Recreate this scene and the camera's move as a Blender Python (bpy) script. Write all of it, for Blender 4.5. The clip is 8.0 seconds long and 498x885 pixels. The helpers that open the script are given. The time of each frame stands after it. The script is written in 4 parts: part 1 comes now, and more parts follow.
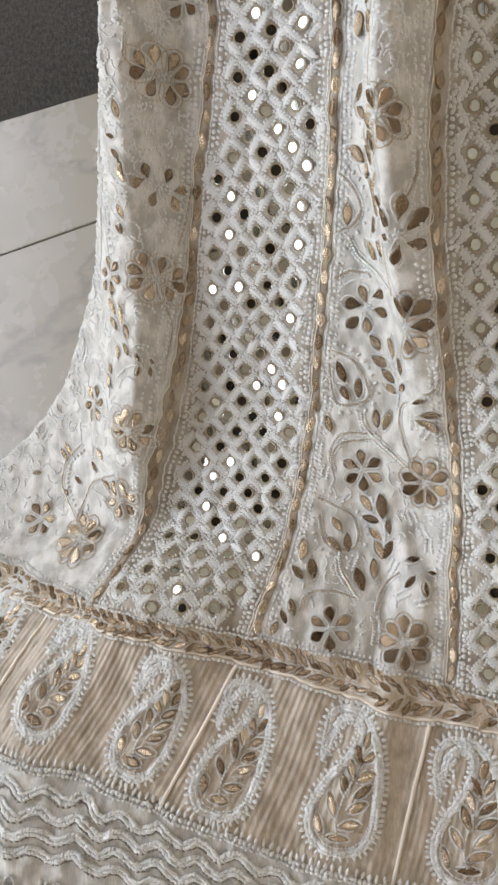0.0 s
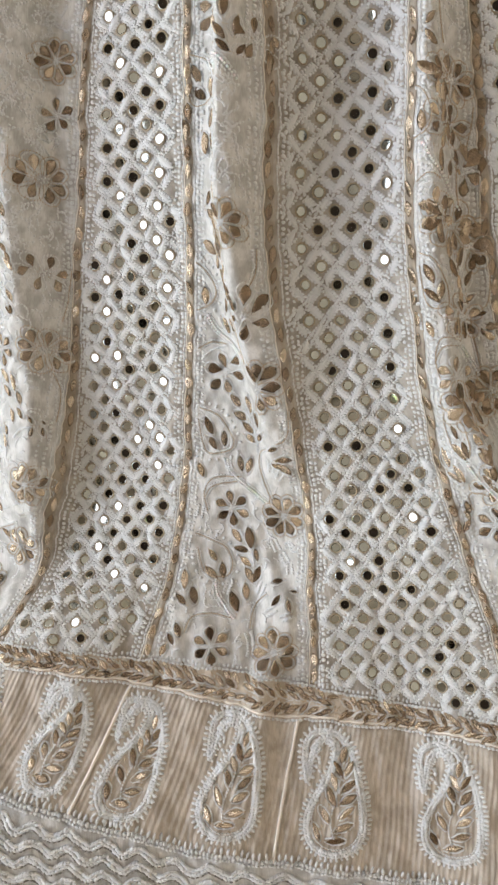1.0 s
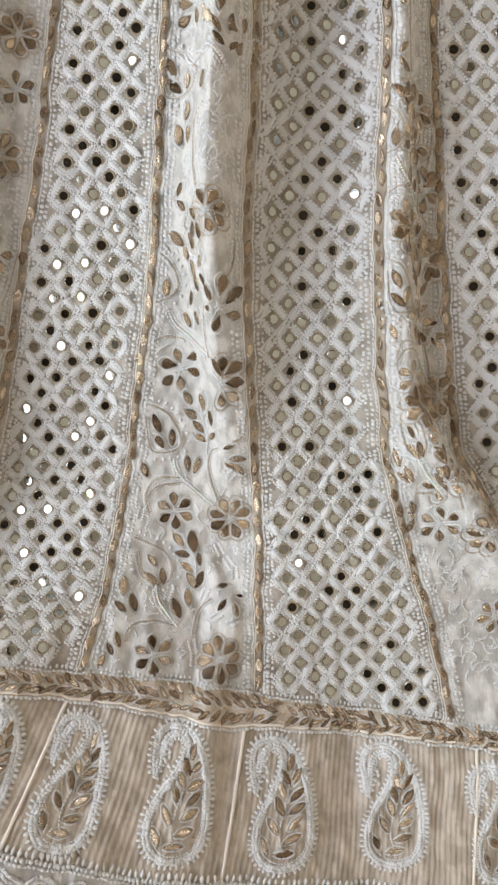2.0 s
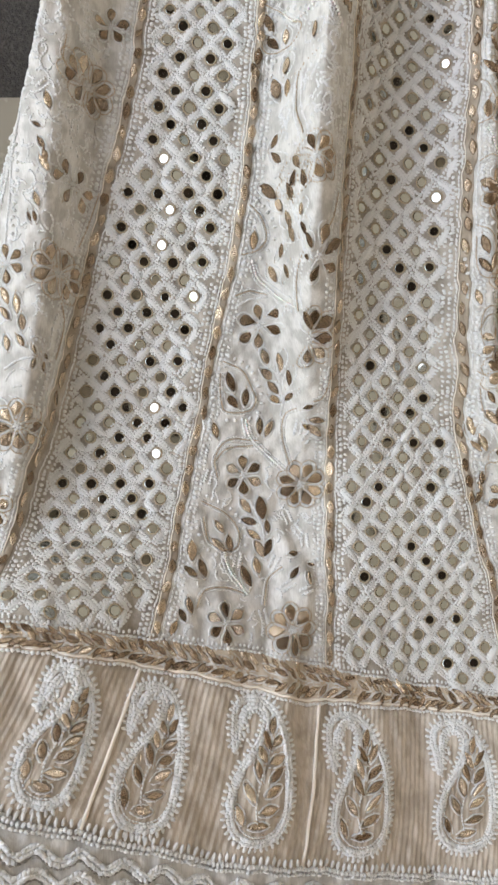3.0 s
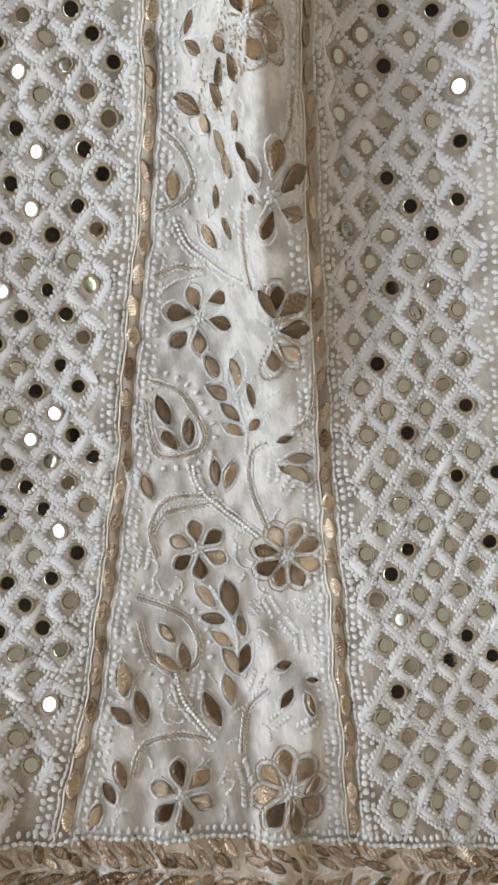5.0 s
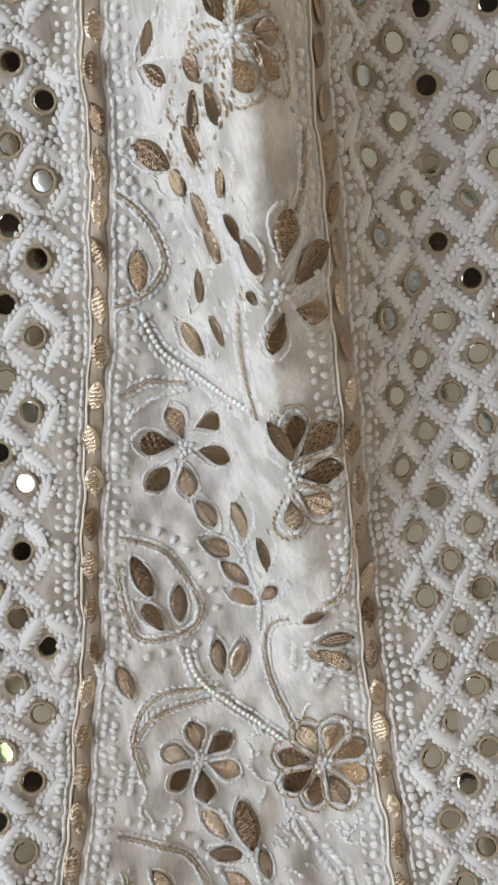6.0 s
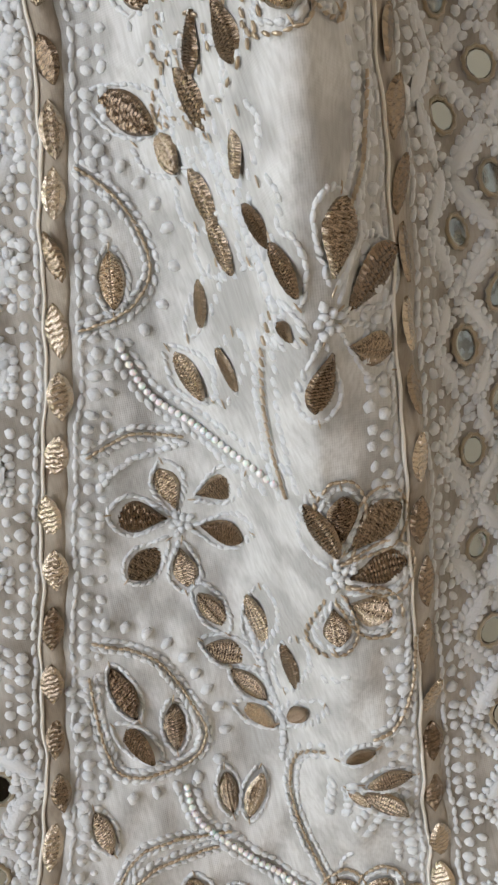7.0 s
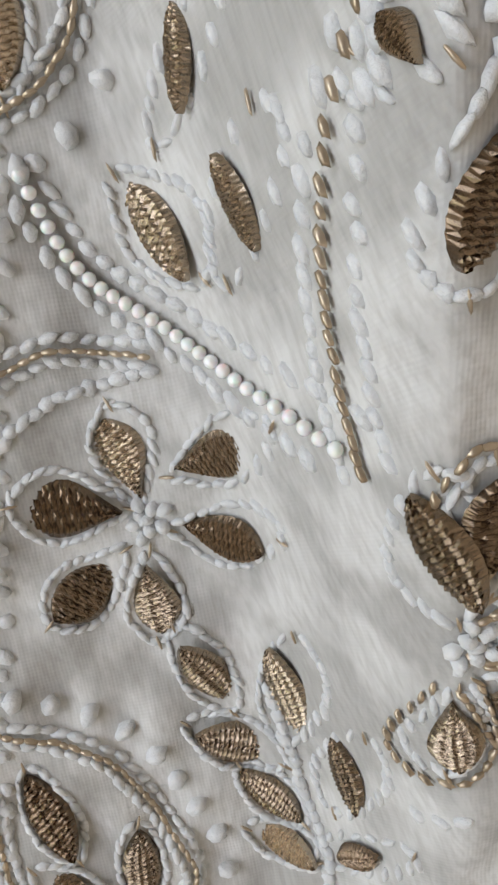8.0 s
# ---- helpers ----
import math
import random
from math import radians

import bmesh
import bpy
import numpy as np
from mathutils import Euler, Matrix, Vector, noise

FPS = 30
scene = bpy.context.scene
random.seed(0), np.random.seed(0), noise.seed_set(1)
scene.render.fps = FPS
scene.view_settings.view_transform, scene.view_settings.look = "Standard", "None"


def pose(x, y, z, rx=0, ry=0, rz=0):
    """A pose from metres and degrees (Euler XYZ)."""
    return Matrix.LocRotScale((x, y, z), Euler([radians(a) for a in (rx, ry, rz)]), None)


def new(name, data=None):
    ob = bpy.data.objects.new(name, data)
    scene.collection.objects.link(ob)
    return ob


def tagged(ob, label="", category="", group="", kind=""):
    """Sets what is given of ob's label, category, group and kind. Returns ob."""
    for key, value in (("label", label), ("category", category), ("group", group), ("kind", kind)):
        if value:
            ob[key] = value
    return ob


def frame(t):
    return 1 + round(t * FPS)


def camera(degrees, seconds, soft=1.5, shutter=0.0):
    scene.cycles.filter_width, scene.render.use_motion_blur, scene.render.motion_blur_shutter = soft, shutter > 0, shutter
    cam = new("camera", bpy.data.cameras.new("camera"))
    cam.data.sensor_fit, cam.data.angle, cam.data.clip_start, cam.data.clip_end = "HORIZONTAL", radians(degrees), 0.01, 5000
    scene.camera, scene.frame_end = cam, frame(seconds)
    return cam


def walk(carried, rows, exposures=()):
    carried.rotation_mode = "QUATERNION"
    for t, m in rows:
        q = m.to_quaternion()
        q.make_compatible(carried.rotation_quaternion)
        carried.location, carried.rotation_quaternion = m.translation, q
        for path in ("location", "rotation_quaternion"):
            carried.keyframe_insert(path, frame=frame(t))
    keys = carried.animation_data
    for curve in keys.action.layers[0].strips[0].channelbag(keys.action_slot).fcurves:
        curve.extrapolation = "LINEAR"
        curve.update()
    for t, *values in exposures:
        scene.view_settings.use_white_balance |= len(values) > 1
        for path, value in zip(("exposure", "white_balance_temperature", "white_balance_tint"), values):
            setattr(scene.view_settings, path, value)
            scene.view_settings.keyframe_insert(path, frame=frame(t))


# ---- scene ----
cam = camera(35.64, 8.0, soft=2.6)
# seconds, place in metres, turn in degrees; the phone looks down on the spread skirt
ROWS = [
    (0.0, 0.1779, 0.0039, 0.4530, 0.11, 21.31, -2.24),
    (0.5, 0.2043, 0.0293, 0.4826, -1.84, 17.80, -4.37),
    (1.0, 0.2197, 0.0166, 0.5216, 0.85, 14.11, -5.34),
    (1.2, 0.2206, 0.0124, 0.5265, 1.46, 12.31, -5.72),
    (2.3, 0.0426, -0.0494, 0.5216, 9.20, -7.51, -4.54),
    (2.5, 0.0061, -0.0698, 0.5057, 11.25, -10.29, -4.70),
    (3.0, -0.0142, -0.0719, 0.4881, 10.24, -9.55, -3.91),
    (3.5, -0.0199, -0.0818, 0.4820, 10.02, -8.18, -4.43),
    (4.0, -0.0178, -0.0847, 0.4808, 9.47, -7.45, -5.51),
    (4.5, 0.0007, -0.0720, 0.4138, 9.24, -6.78, -7.15),
    (5.0, 0.0596, -0.0170, 0.3257, 9.66, -5.35, -8.56),
    (5.2, 0.0751, -0.0045, 0.3006, 11.86, -2.35, -9.04),
    (6.3, 0.0759, 0.0634, 0.2362, 9.50, -5.63, -11.95),
    (6.5, 0.0756, 0.0701, 0.2305, 9.46, -5.84, -12.12),
    (7.0, 0.0785, 0.0811, 0.1860, 7.74, -6.26, -12.31),
    (7.5, 0.0824, 0.0777, 0.1352, 6.25, -6.27, -12.20),
    (8.0, 0.0848, 0.0864, 0.1090, 4.96, -6.58, -12.31),
]
walk(cam, [(t, pose(x, y, z, a, b, c)) for t, x, y, z, a, b, c in ROWS], exposures=[(0.0, 0.23), (1.2, 0.31), (3.0, 0.23), (5.2, 0.08), (6.5, -0.02), (8.0, -0.2)])

# ---- world and light: an indoor room lit by one tall window ----
world = bpy.data.worlds.new("world")
scene.world = world
world.use_nodes = True
wn = world.node_tree
sky = wn.nodes.new("ShaderNodeTexSky")
sky.sky_type, sky.sun_disc, sky.sun_elevation, sky.sun_rotation = "NISHITA", False, radians(40), radians(250)
wn.links.new(sky.outputs[0], wn.nodes["Background"].inputs[0])
wn.nodes["Background"].inputs[1].default_value = 0.1
WINDOW_GLOW = 6.4
WINDOW = (-1.1, 1.6, 0.40, 1.98)
# unseen walls: cream tone chosen for the warm fill it throws back
WALL_A, WALL_B = (0.69, 0.585, 0.47), (0.77, 0.665, 0.545)
# unseen ceiling: near black only to give the mirrors dark reflections
CEIL_A, CEIL_B = (0.022, 0.012, 0.008), (0.06, 0.034, 0.02)
PAISLEY_OUT = 1


# ---- materials ----
def node_material(name):
    m = bpy.data.materials.new(name)
    m.use_nodes = True
    nt = m.node_tree
    return m, nt, nt.nodes["Principled BSDF"]


def coords(nt, scale=(1, 1, 1), rot=(0, 0, 0), kind="Object"):
    tc = nt.nodes.new("ShaderNodeTexCoord")
    mp = nt.nodes.new("ShaderNodeMapping")
    mp.inputs["Scale"].default_value = scale
    mp.inputs["Rotation"].default_value = rot
    nt.links.new(tc.outputs[kind], mp.inputs[0])
    return mp.outputs[0]


def noise_tex(nt, vec, scale, detail=4, rough=0.6):
    n = nt.nodes.new("ShaderNodeTexNoise")
    n.inputs["Scale"].default_value, n.inputs["Detail"].default_value, n.inputs["Roughness"].default_value = scale, detail, rough
    nt.links.new(vec, n.inputs["Vector"])
    return n.outputs[0]


def ramp(nt, fac, stops):
    r = nt.nodes.new("ShaderNodeValToRGB")
    while len(r.color_ramp.elements) < len(stops):
        r.color_ramp.elements.new(0.5)
    for e, (p, c) in zip(r.color_ramp.elements, stops):
        e.position, e.color = p, (*c, 1)
    nt.links.new(fac, r.inputs[0])
    return r.outputs[0]


def blend(nt, a, b, fac, mode="MIX"):
    n = nt.nodes.new("ShaderNodeMix")
    n.data_type, n.blend_type = "RGBA", mode
    if isinstance(fac, float):
        n.inputs[0].default_value = fac
    else:
        nt.links.new(fac, n.inputs[0])
    nt.links.new(a, n.inputs[6])
    nt.links.new(b, n.inputs[7])
    return n.outputs[2]


def blend_value(nt, a, b):
    n = nt.nodes.new("ShaderNodeMath")
    n.operation = "ADD"
    nt.links.new(a, n.inputs[0])
    nt.links.new(b, n.inputs[1])
    return n.outputs[0]


def bump(nt, bsdf, height, strength, dist, after=None):
    b = nt.nodes.new("ShaderNodeBump")
    b.inputs["Strength"].default_value, b.inputs["Distance"].default_value = strength, dist
    nt.links.new(height, b.inputs["Height"])
    if after is not None:
        nt.links.new(after, b.inputs["Normal"])
    nt.links.new(b.outputs[0], bsdf.inputs["Normal"])
    return b.outputs[0]


def cloth_material(name, dark, light, stretch=6.0):
    """Thin crinkled georgette: a fine weave, streaks along the grain, uneven sheerness."""
    m, nt, p = node_material(name)
    o = coords(nt)
    streak = noise_tex(nt, coords(nt, (1, 0.22 / stretch, 1)), 1300, 2, 0.5)
    patch = noise_tex(nt, coords(nt, (1, 0.75, 1)), 105, 3, 0.5)
    c = ramp(nt, patch, [(0.40, dark), (0.60, light)])
    s = ramp(nt, streak, [(0.34, (0.85, 0.84, 0.825)), (0.60, (1, 1, 1))])
    nt.links.new(blend(nt, c, s, 1.0, "MULTIPLY"), p.inputs["Base Color"])
    p.inputs["Roughness"].default_value = 0.75
    p.inputs["Sheen Weight"].default_value = 0.2
    weave = None
    for axis in ("X", "Y"):
        w = nt.nodes.new("ShaderNodeTexWave")
        w.bands_direction = axis
        w.inputs["Scale"].default_value, w.inputs["Distortion"].default_value, w.inputs["Detail"].default_value = 720, 2.5, 2
        w.inputs["Detail Scale"].default_value = 0.4
        nt.links.new(o, w.inputs["Vector"])
        weave = w.outputs[1] if weave is None else blend_value(nt, weave, w.outputs[1])
    soft = noise_tex(nt, coords(nt, (1, 0.45, 1)), 150, 3, 0.5)
    n1 = bump(nt, p, soft, 0.22, 0.0022)
    bump(nt, p, weave, 0.16, 0.00012, n1)
    return m


CLOTH = cloth_material("georgette_cloth", (0.40, 0.387, 0.361), (0.605, 0.593, 0.565))
NET = cloth_material("net_cloth", (0.25, 0.22, 0.182), (0.40, 0.362, 0.312))
HEMCLOTH = cloth_material("hem_cloth", (0.35, 0.30, 0.24), (0.49, 0.43, 0.36), 10.0)
STRIPCLOTH = cloth_material("strip_cloth", (0.25, 0.20, 0.145), (0.38, 0.325, 0.255))
BORDERCLOTH = cloth_material("border_cloth", (0.42, 0.35, 0.27), (0.56, 0.49, 0.40))


def thread_material(name, col, rough=0.6, sheen=0.4):
    m, nt, p = node_material(name)
    geo = nt.nodes.new("ShaderNodeNewGeometry")
    v = ramp(nt, geo.outputs["Random Per Island"], [(0.0, tuple(k * 0.88 for k in col)), (1.0, col)])
    nt.links.new(v, p.inputs["Base Color"])
    p.inputs["Roughness"].default_value = rough
    p.inputs["Sheen Weight"].default_value = sheen
    p.inputs["Subsurface Weight"].default_value = 0.4
    p.inputs["Subsurface Radius"].default_value = (1.0, 0.9, 0.8)
    p.inputs["Subsurface Scale"].default_value = 0.0009
    fibre = noise_tex(nt, coords(nt), 1700, 3)
    bump(nt, p, fibre, 0.45, 0.0005)
    return m


THREAD = thread_material("white_thread", (0.64, 0.64, 0.63))
PIPING = thread_material("cream_piping", (0.76, 0.70, 0.61))
RINGTHREAD = thread_material("dull_gilt_thread", (0.33, 0.26, 0.16))
# grey chain thread, coloured darker to hold the shadow below the wave rows
GREY_SHADOW_THREAD = thread_material("grey_shadow_thread", (0.26, 0.24, 0.21))


def metal_material(name, a, b, rough, metallic, weave):
    m, nt, p = node_material(name)
    info = nt.nodes.new("ShaderNodeObjectInfo")
    geo = nt.nodes.new("ShaderNodeNewGeometry")
    src = info.outputs["Random"] if weave else geo.outputs["Random Per Island"]
    nt.links.new(ramp(nt, src, [(0.0, a), (0.65, tuple((i + j) / 2 for i, j in zip(a, b))), (1.0, b)]), p.inputs["Base Color"])
    p.inputs["Metallic"].default_value = metallic
    grime = noise_tex(nt, coords(nt), 3.0 if weave else 700, 4)
    r = nt.nodes.new("ShaderNodeMapRange")
    r.inputs[3].default_value, r.inputs[4].default_value = rough * 0.6, rough * 1.5
    nt.links.new(grime, r.inputs[0])
    nt.links.new(r.outputs[0], p.inputs["Roughness"])
    if weave:
        bump(nt, p, noise_tex(nt, coords(nt, (1, 0.25, 1)), 30, 2), 0.2, 0.02)
    return m


GOLD = metal_material("gilt_foil", (0.185, 0.13, 0.084), (0.58, 0.485, 0.37), 0.2, 1.0, True)
CHAIN = metal_material("gilt_thread", (0.40, 0.315, 0.22), (0.56, 0.46, 0.34), 0.36, 0.75, False)

MIRROR, _nt, _p = node_material("mirror_glass")
_p.inputs["Metallic"].default_value = 1.0
_p.inputs["Base Color"].default_value = (0.35, 0.365, 0.34, 1)
_r = _nt.nodes.new("ShaderNodeMapRange")
_r.inputs[3].default_value, _r.inputs[4].default_value = 0.015, 0.12
_nt.links.new(noise_tex(_nt, coords(_nt), 260, 3), _r.inputs[0])
_nt.links.new(_r.outputs[0], _p.inputs["Roughness"])

PEARL, _nt, _p = node_material("pearl")
_p.inputs["Base Color"].default_value = (0.82, 0.815, 0.785, 1)
_p.inputs["Roughness"].default_value = 0.16
_p.inputs["Coat Weight"].default_value = 1.0
_p.inputs["Subsurface Weight"].default_value = 0.3
_p.inputs["Subsurface Scale"].default_value = 0.0006
bump(_nt, _p, noise_tex(_nt, coords(_nt), 8, 2), 0.1, 0.02)

MARBLE, _nt, _p = node_material("cream_marble")
_v = noise_tex(_nt, coords(_nt, (1, 2.2, 1), (0, 0, 0.25)), 2.0, 7, 0.55)
_c = ramp(_nt, _v, [(0.30, (0.235, 0.207, 0.16)), (0.485, (0.245, 0.217, 0.17)), (0.50, (0.18, 0.155, 0.12)), (0.515, (0.25, 0.222, 0.175)), (0.8, (0.21, 0.184, 0.14))])
_nt.links.new(_c, _p.inputs["Base Color"])
_r = _nt.nodes.new("ShaderNodeMapRange")
_r.inputs[3].default_value, _r.inputs[4].default_value = 0.16, 0.38
_nt.links.new(noise_tex(_nt, coords(_nt), 20, 5), _r.inputs[0])
_nt.links.new(_r.outputs[0], _p.inputs["Roughness"])

RUG, _nt, _p = node_material("charcoal_pile")
_nt.links.new(ramp(_nt, noise_tex(_nt, coords(_nt), 320, 4), [(0.3, (0.028, 0.025, 0.022)), (0.7, (0.075, 0.066, 0.058))]), _p.inputs["Base Color"])
_p.inputs["Roughness"].default_value = 0.95
bump(_nt, _p, noise_tex(_nt, coords(_nt), 500, 4), 1.0, 0.004)

WALL, _nt, _p = node_material("plaster_wall")
_nt.links.new(ramp(_nt, noise_tex(_nt, coords(_nt), 2.5, 6), [(0.3, WALL_A), (0.7, WALL_B)]), _p.inputs["Base Color"])
_p.inputs["Roughness"].default_value = 0.8
bump(_nt, _p, noise_tex(_nt, coords(_nt), 60, 4), 0.2, 0.004)
CEIL, _nt, _p = node_material("ceiling_mirror_dark")
_nt.links.new(ramp(_nt, noise_tex(_nt, coords(_nt), 2.0, 5), [(0.3, CEIL_A), (0.7, CEIL_B)]), _p.inputs["Base Color"])
_p.inputs["Roughness"].default_value = 0.85
FRAME, _nt, _p = node_material("window_frame_paint")
_nt.links.new(ramp(_nt, noise_tex(_nt, coords(_nt), 30, 4), [(0.3, (0.55, 0.53, 0.50)), (0.7, (0.65, 0.63, 0.6))]), _p.inputs["Base Color"])
OUTSIDE, _nt, _p = node_material("daylight_and_garden")
_sep = _nt.nodes.new("ShaderNodeSeparateXYZ")
_tc = _nt.nodes.new("ShaderNodeTexCoord")
_nt.links.new(_tc.outputs["Object"], _sep.inputs[0])
_add = _nt.nodes.new("ShaderNodeMath")
_add.operation = "MULTIPLY_ADD"
_nt.links.new(noise_tex(_nt, coords(_nt), 2.5, 4), _add.inputs[0])
_add.inputs[1].default_value = 1.2
_nt.links.new(_sep.outputs[2], _add.inputs[2])
_c = ramp(_nt, _add.outputs[0], [(0.0, (0.26, 0.28, 0.12)), (0.34, (0.50, 0.60, 0.34)), (0.46, (0.865, 0.92, 1.03)), (1.0, (0.87, 0.92, 1.05))])
_em = _nt.nodes.new("ShaderNodeEmission")
_nt.links.new(_c, _em.inputs[0])
_em.inputs[1].default_value = WINDOW_GLOW
_nt.links.new(_em.outputs[0], _nt.nodes["Material Output"].inputs[0])

# ---- the skirt's form: plan curves (metres) and the height of its folds ----
FLOOR_Z = -0.045
TOP_Y = 0.455


def curve_of(table, wander=0.0):
    """A smooth function through (key, value) pairs, key rising."""
    k = np.array([a for a, b in table], float)
    v = np.array([b for a, b in table], float)
    fine = np.linspace(k[0] - 0.06, k[-1] + 0.06, 700)
    slope0, slope1 = (v[1] - v[0]) / (k[1] - k[0]), (v[-1] - v[-2]) / (k[-1] - k[-2])
    val = np.interp(fine, k, v)
    val = np.where(fine < k[0], v[0] + slope0 * (fine - k[0]), np.where(fine > k[-1], v[-1] + slope1 * (fine - k[-1]), val))
    step = fine[1] - fine[0]
    w = max(3, int(0.022 / step)) | 1
    padded = np.concatenate([2 * val[0] - val[1:w // 2 + 1][::-1], val, 2 * val[-1] - val[-w // 2:-1][::-1]])
    win = np.hanning(w + 2)[1:-1]
    val = np.convolve(padded, win / win.sum(), "valid")[:len(fine)]
    val = val + wander * (np.sin(fine * 140 + 900 * v[0]) + 0.7 * np.sin(fine * 317 + 1700 * v[-1]) + 0.4 * np.sin(fine * 690 + 2500 * v[0]))
    return lambda q: np.interp(q, fine, val)


# seam lines between the panels: x over y
EDGE = curve_of([(-0.0800, -0.3600), (-0.0400, -0.2950), (0.0030, -0.2280), (0.0150, -0.2070), (0.0300, -0.1870), (0.0570, -0.1600), (0.0980, -0.1330), (0.1210, -0.1150), (0.1540, -0.1000), (0.1690, -0.0910), (0.2110, -0.0760), (0.2380, -0.0680), (0.2640, -0.0620), (0.4600, -0.0400)])
SEAM_A = curve_of([(-0.1200, -0.1060), (-0.0900, -0.0945), (-0.0539, -0.0775), (-0.0270, -0.0702), (-0.0020, -0.0624), (0.0198, -0.0537), (0.0376, -0.0483), (0.0661, -0.0407), (0.0992, -0.0308), (0.1343, -0.0207), (0.1693, -0.0106), (0.1997, -0.0009), (0.2384, 0.0092), (0.2701, 0.0139), (0.4600, 0.0580)], 0.0004)
SEAM_B = curve_of([(-0.1300, -0.0035), (-0.0976, 0.0084), (-0.0734, 0.0176), (-0.0384, 0.0257), (-0.0024, 0.0348), (0.0366, 0.0454), (0.0782, 0.0537), (0.1106, 0.0629), (0.1531, 0.0724), (0.2175, 0.0815), (0.2824, 0.0899), (0.4600, 0.1120)], 0.0004)
SEAM_C = curve_of([(-0.1500, 0.1135), (-0.1268, 0.1185), (-0.0985, 0.1213), (-0.0697, 0.1223), (-0.0331, 0.1263), (0.0032, 0.1267), (0.0308, 0.1272), (0.0538, 0.1273), (0.0947, 0.1277), (0.1327, 0.1296), (0.1754, 0.1333), (0.2246, 0.1407), (0.2665, 0.1453), (0.4600, 0.1630)], 0.0004)
SEAM_D = curve_of([(-0.1900, 0.2390), (-0.1588, 0.2488), (-0.1040, 0.2418), (-0.0691, 0.2321), (-0.0309, 0.2245), (-0.0009, 0.2184), (0.0210, 0.2149), (0.0614, 0.2121), (0.1023, 0.2127), (0.1355, 0.2124), (0.1876, 0.2170), (0.2431, 0.2249), (0.4600, 0.2450)], 0.0004)
SEAM_E = curve_of([(-0.1900, 0.3520), (-0.1000, 0.3250), (-0.0300, 0.2880), (0.0149, 0.2645), (0.0859, 0.2603), (0.1519, 0.2569), (0.2179, 0.2601), (0.2787, 0.2612), (0.4600, 0.2820)], 0.0004)
SEAM_F = curve_of([(-0.2000, 0.4500), (0.0000, 0.3850), (0.2130, 0.3650), (0.4600, 0.3850)], 0.0004)
# hem lines: y over x
HEM_TOP = curve_of([(-0.3600, -0.0220), (-0.2600, -0.0430), (-0.1710, -0.0660), (-0.0916, -0.0860), (-0.0460, -0.0939), (0.0003, -0.1050), (0.0299, -0.1112), (0.0610, -0.1185), (0.0937, -0.1271), (0.1260, -0.1375), (0.1743, -0.1507), (0.2185, -0.1598), (0.2643, -0.1721), (0.3500, -0.1900), (0.4700, -0.2050)], 0.0005)
HEM_LOW = curve_of([(-0.3600, -0.0380), (-0.2600, -0.0600), (-0.1700, -0.0850), (-0.0911, -0.0993), (-0.0461, -0.1093), (0.0003, -0.1223), (0.0300, -0.1308), (0.0610, -0.1407), (0.0940, -0.1526), (0.1274, -0.1577), (0.1764, -0.1679), (0.2195, -0.1760), (0.2654, -0.1854), (0.3500, -0.2000), (0.4700, -0.2150)], 0.0005)
BAND_LOW = curve_of([(-0.3600, -0.1250), (-0.2600, -0.1500), (-0.0915, -0.1762), (-0.0472, -0.1913), (0.0006, -0.2103), (0.0322, -0.2254), (0.0662, -0.2355), (0.1028, -0.2469), (0.1425, -0.2590), (0.1964, -0.2725), (0.2458, -0.2794), (0.3020, -0.2914), (0.3500, -0.2780), (0.4700, -0.2950)], 0.0005)
SLANT = curve_of([(-0.36, 0.62), (-0.05, 0.52), (0.0, 0.47), (0.1, 0.26), (0.2, 0.15), (0.47, 0.05)])

# the swell of the spread cloth (y, height) and its lean across (y, slope)
SWELL = curve_of([(-0.33, 0.020), (-0.25, 0.027), (-0.2, 0.030), (-0.16, 0.0165), (-0.12, 0.0061), (-0.08, 0.0048), (-0.04, -0.0071), (0, -0.0049), (0.04, 0.0012), (0.08, 0.0113), (0.13, 0.0290), (0.19, 0.0464), (0.25, 0.0568), (0.32, 0.0648), (0.46, 0.0768)])
LEAN = curve_of([(-0.25, -0.370), (-0.2, -0.350), (-0.16, -0.313), (-0.12, -0.270), (-0.08, -0.133), (-0.04, 0.017), (0, 0.062), (0.04, 0.074), (0.08, 0.084), (0.13, 0.095), (0.19, 0.041), (0.25, -0.023), (0.3, -0.011)])
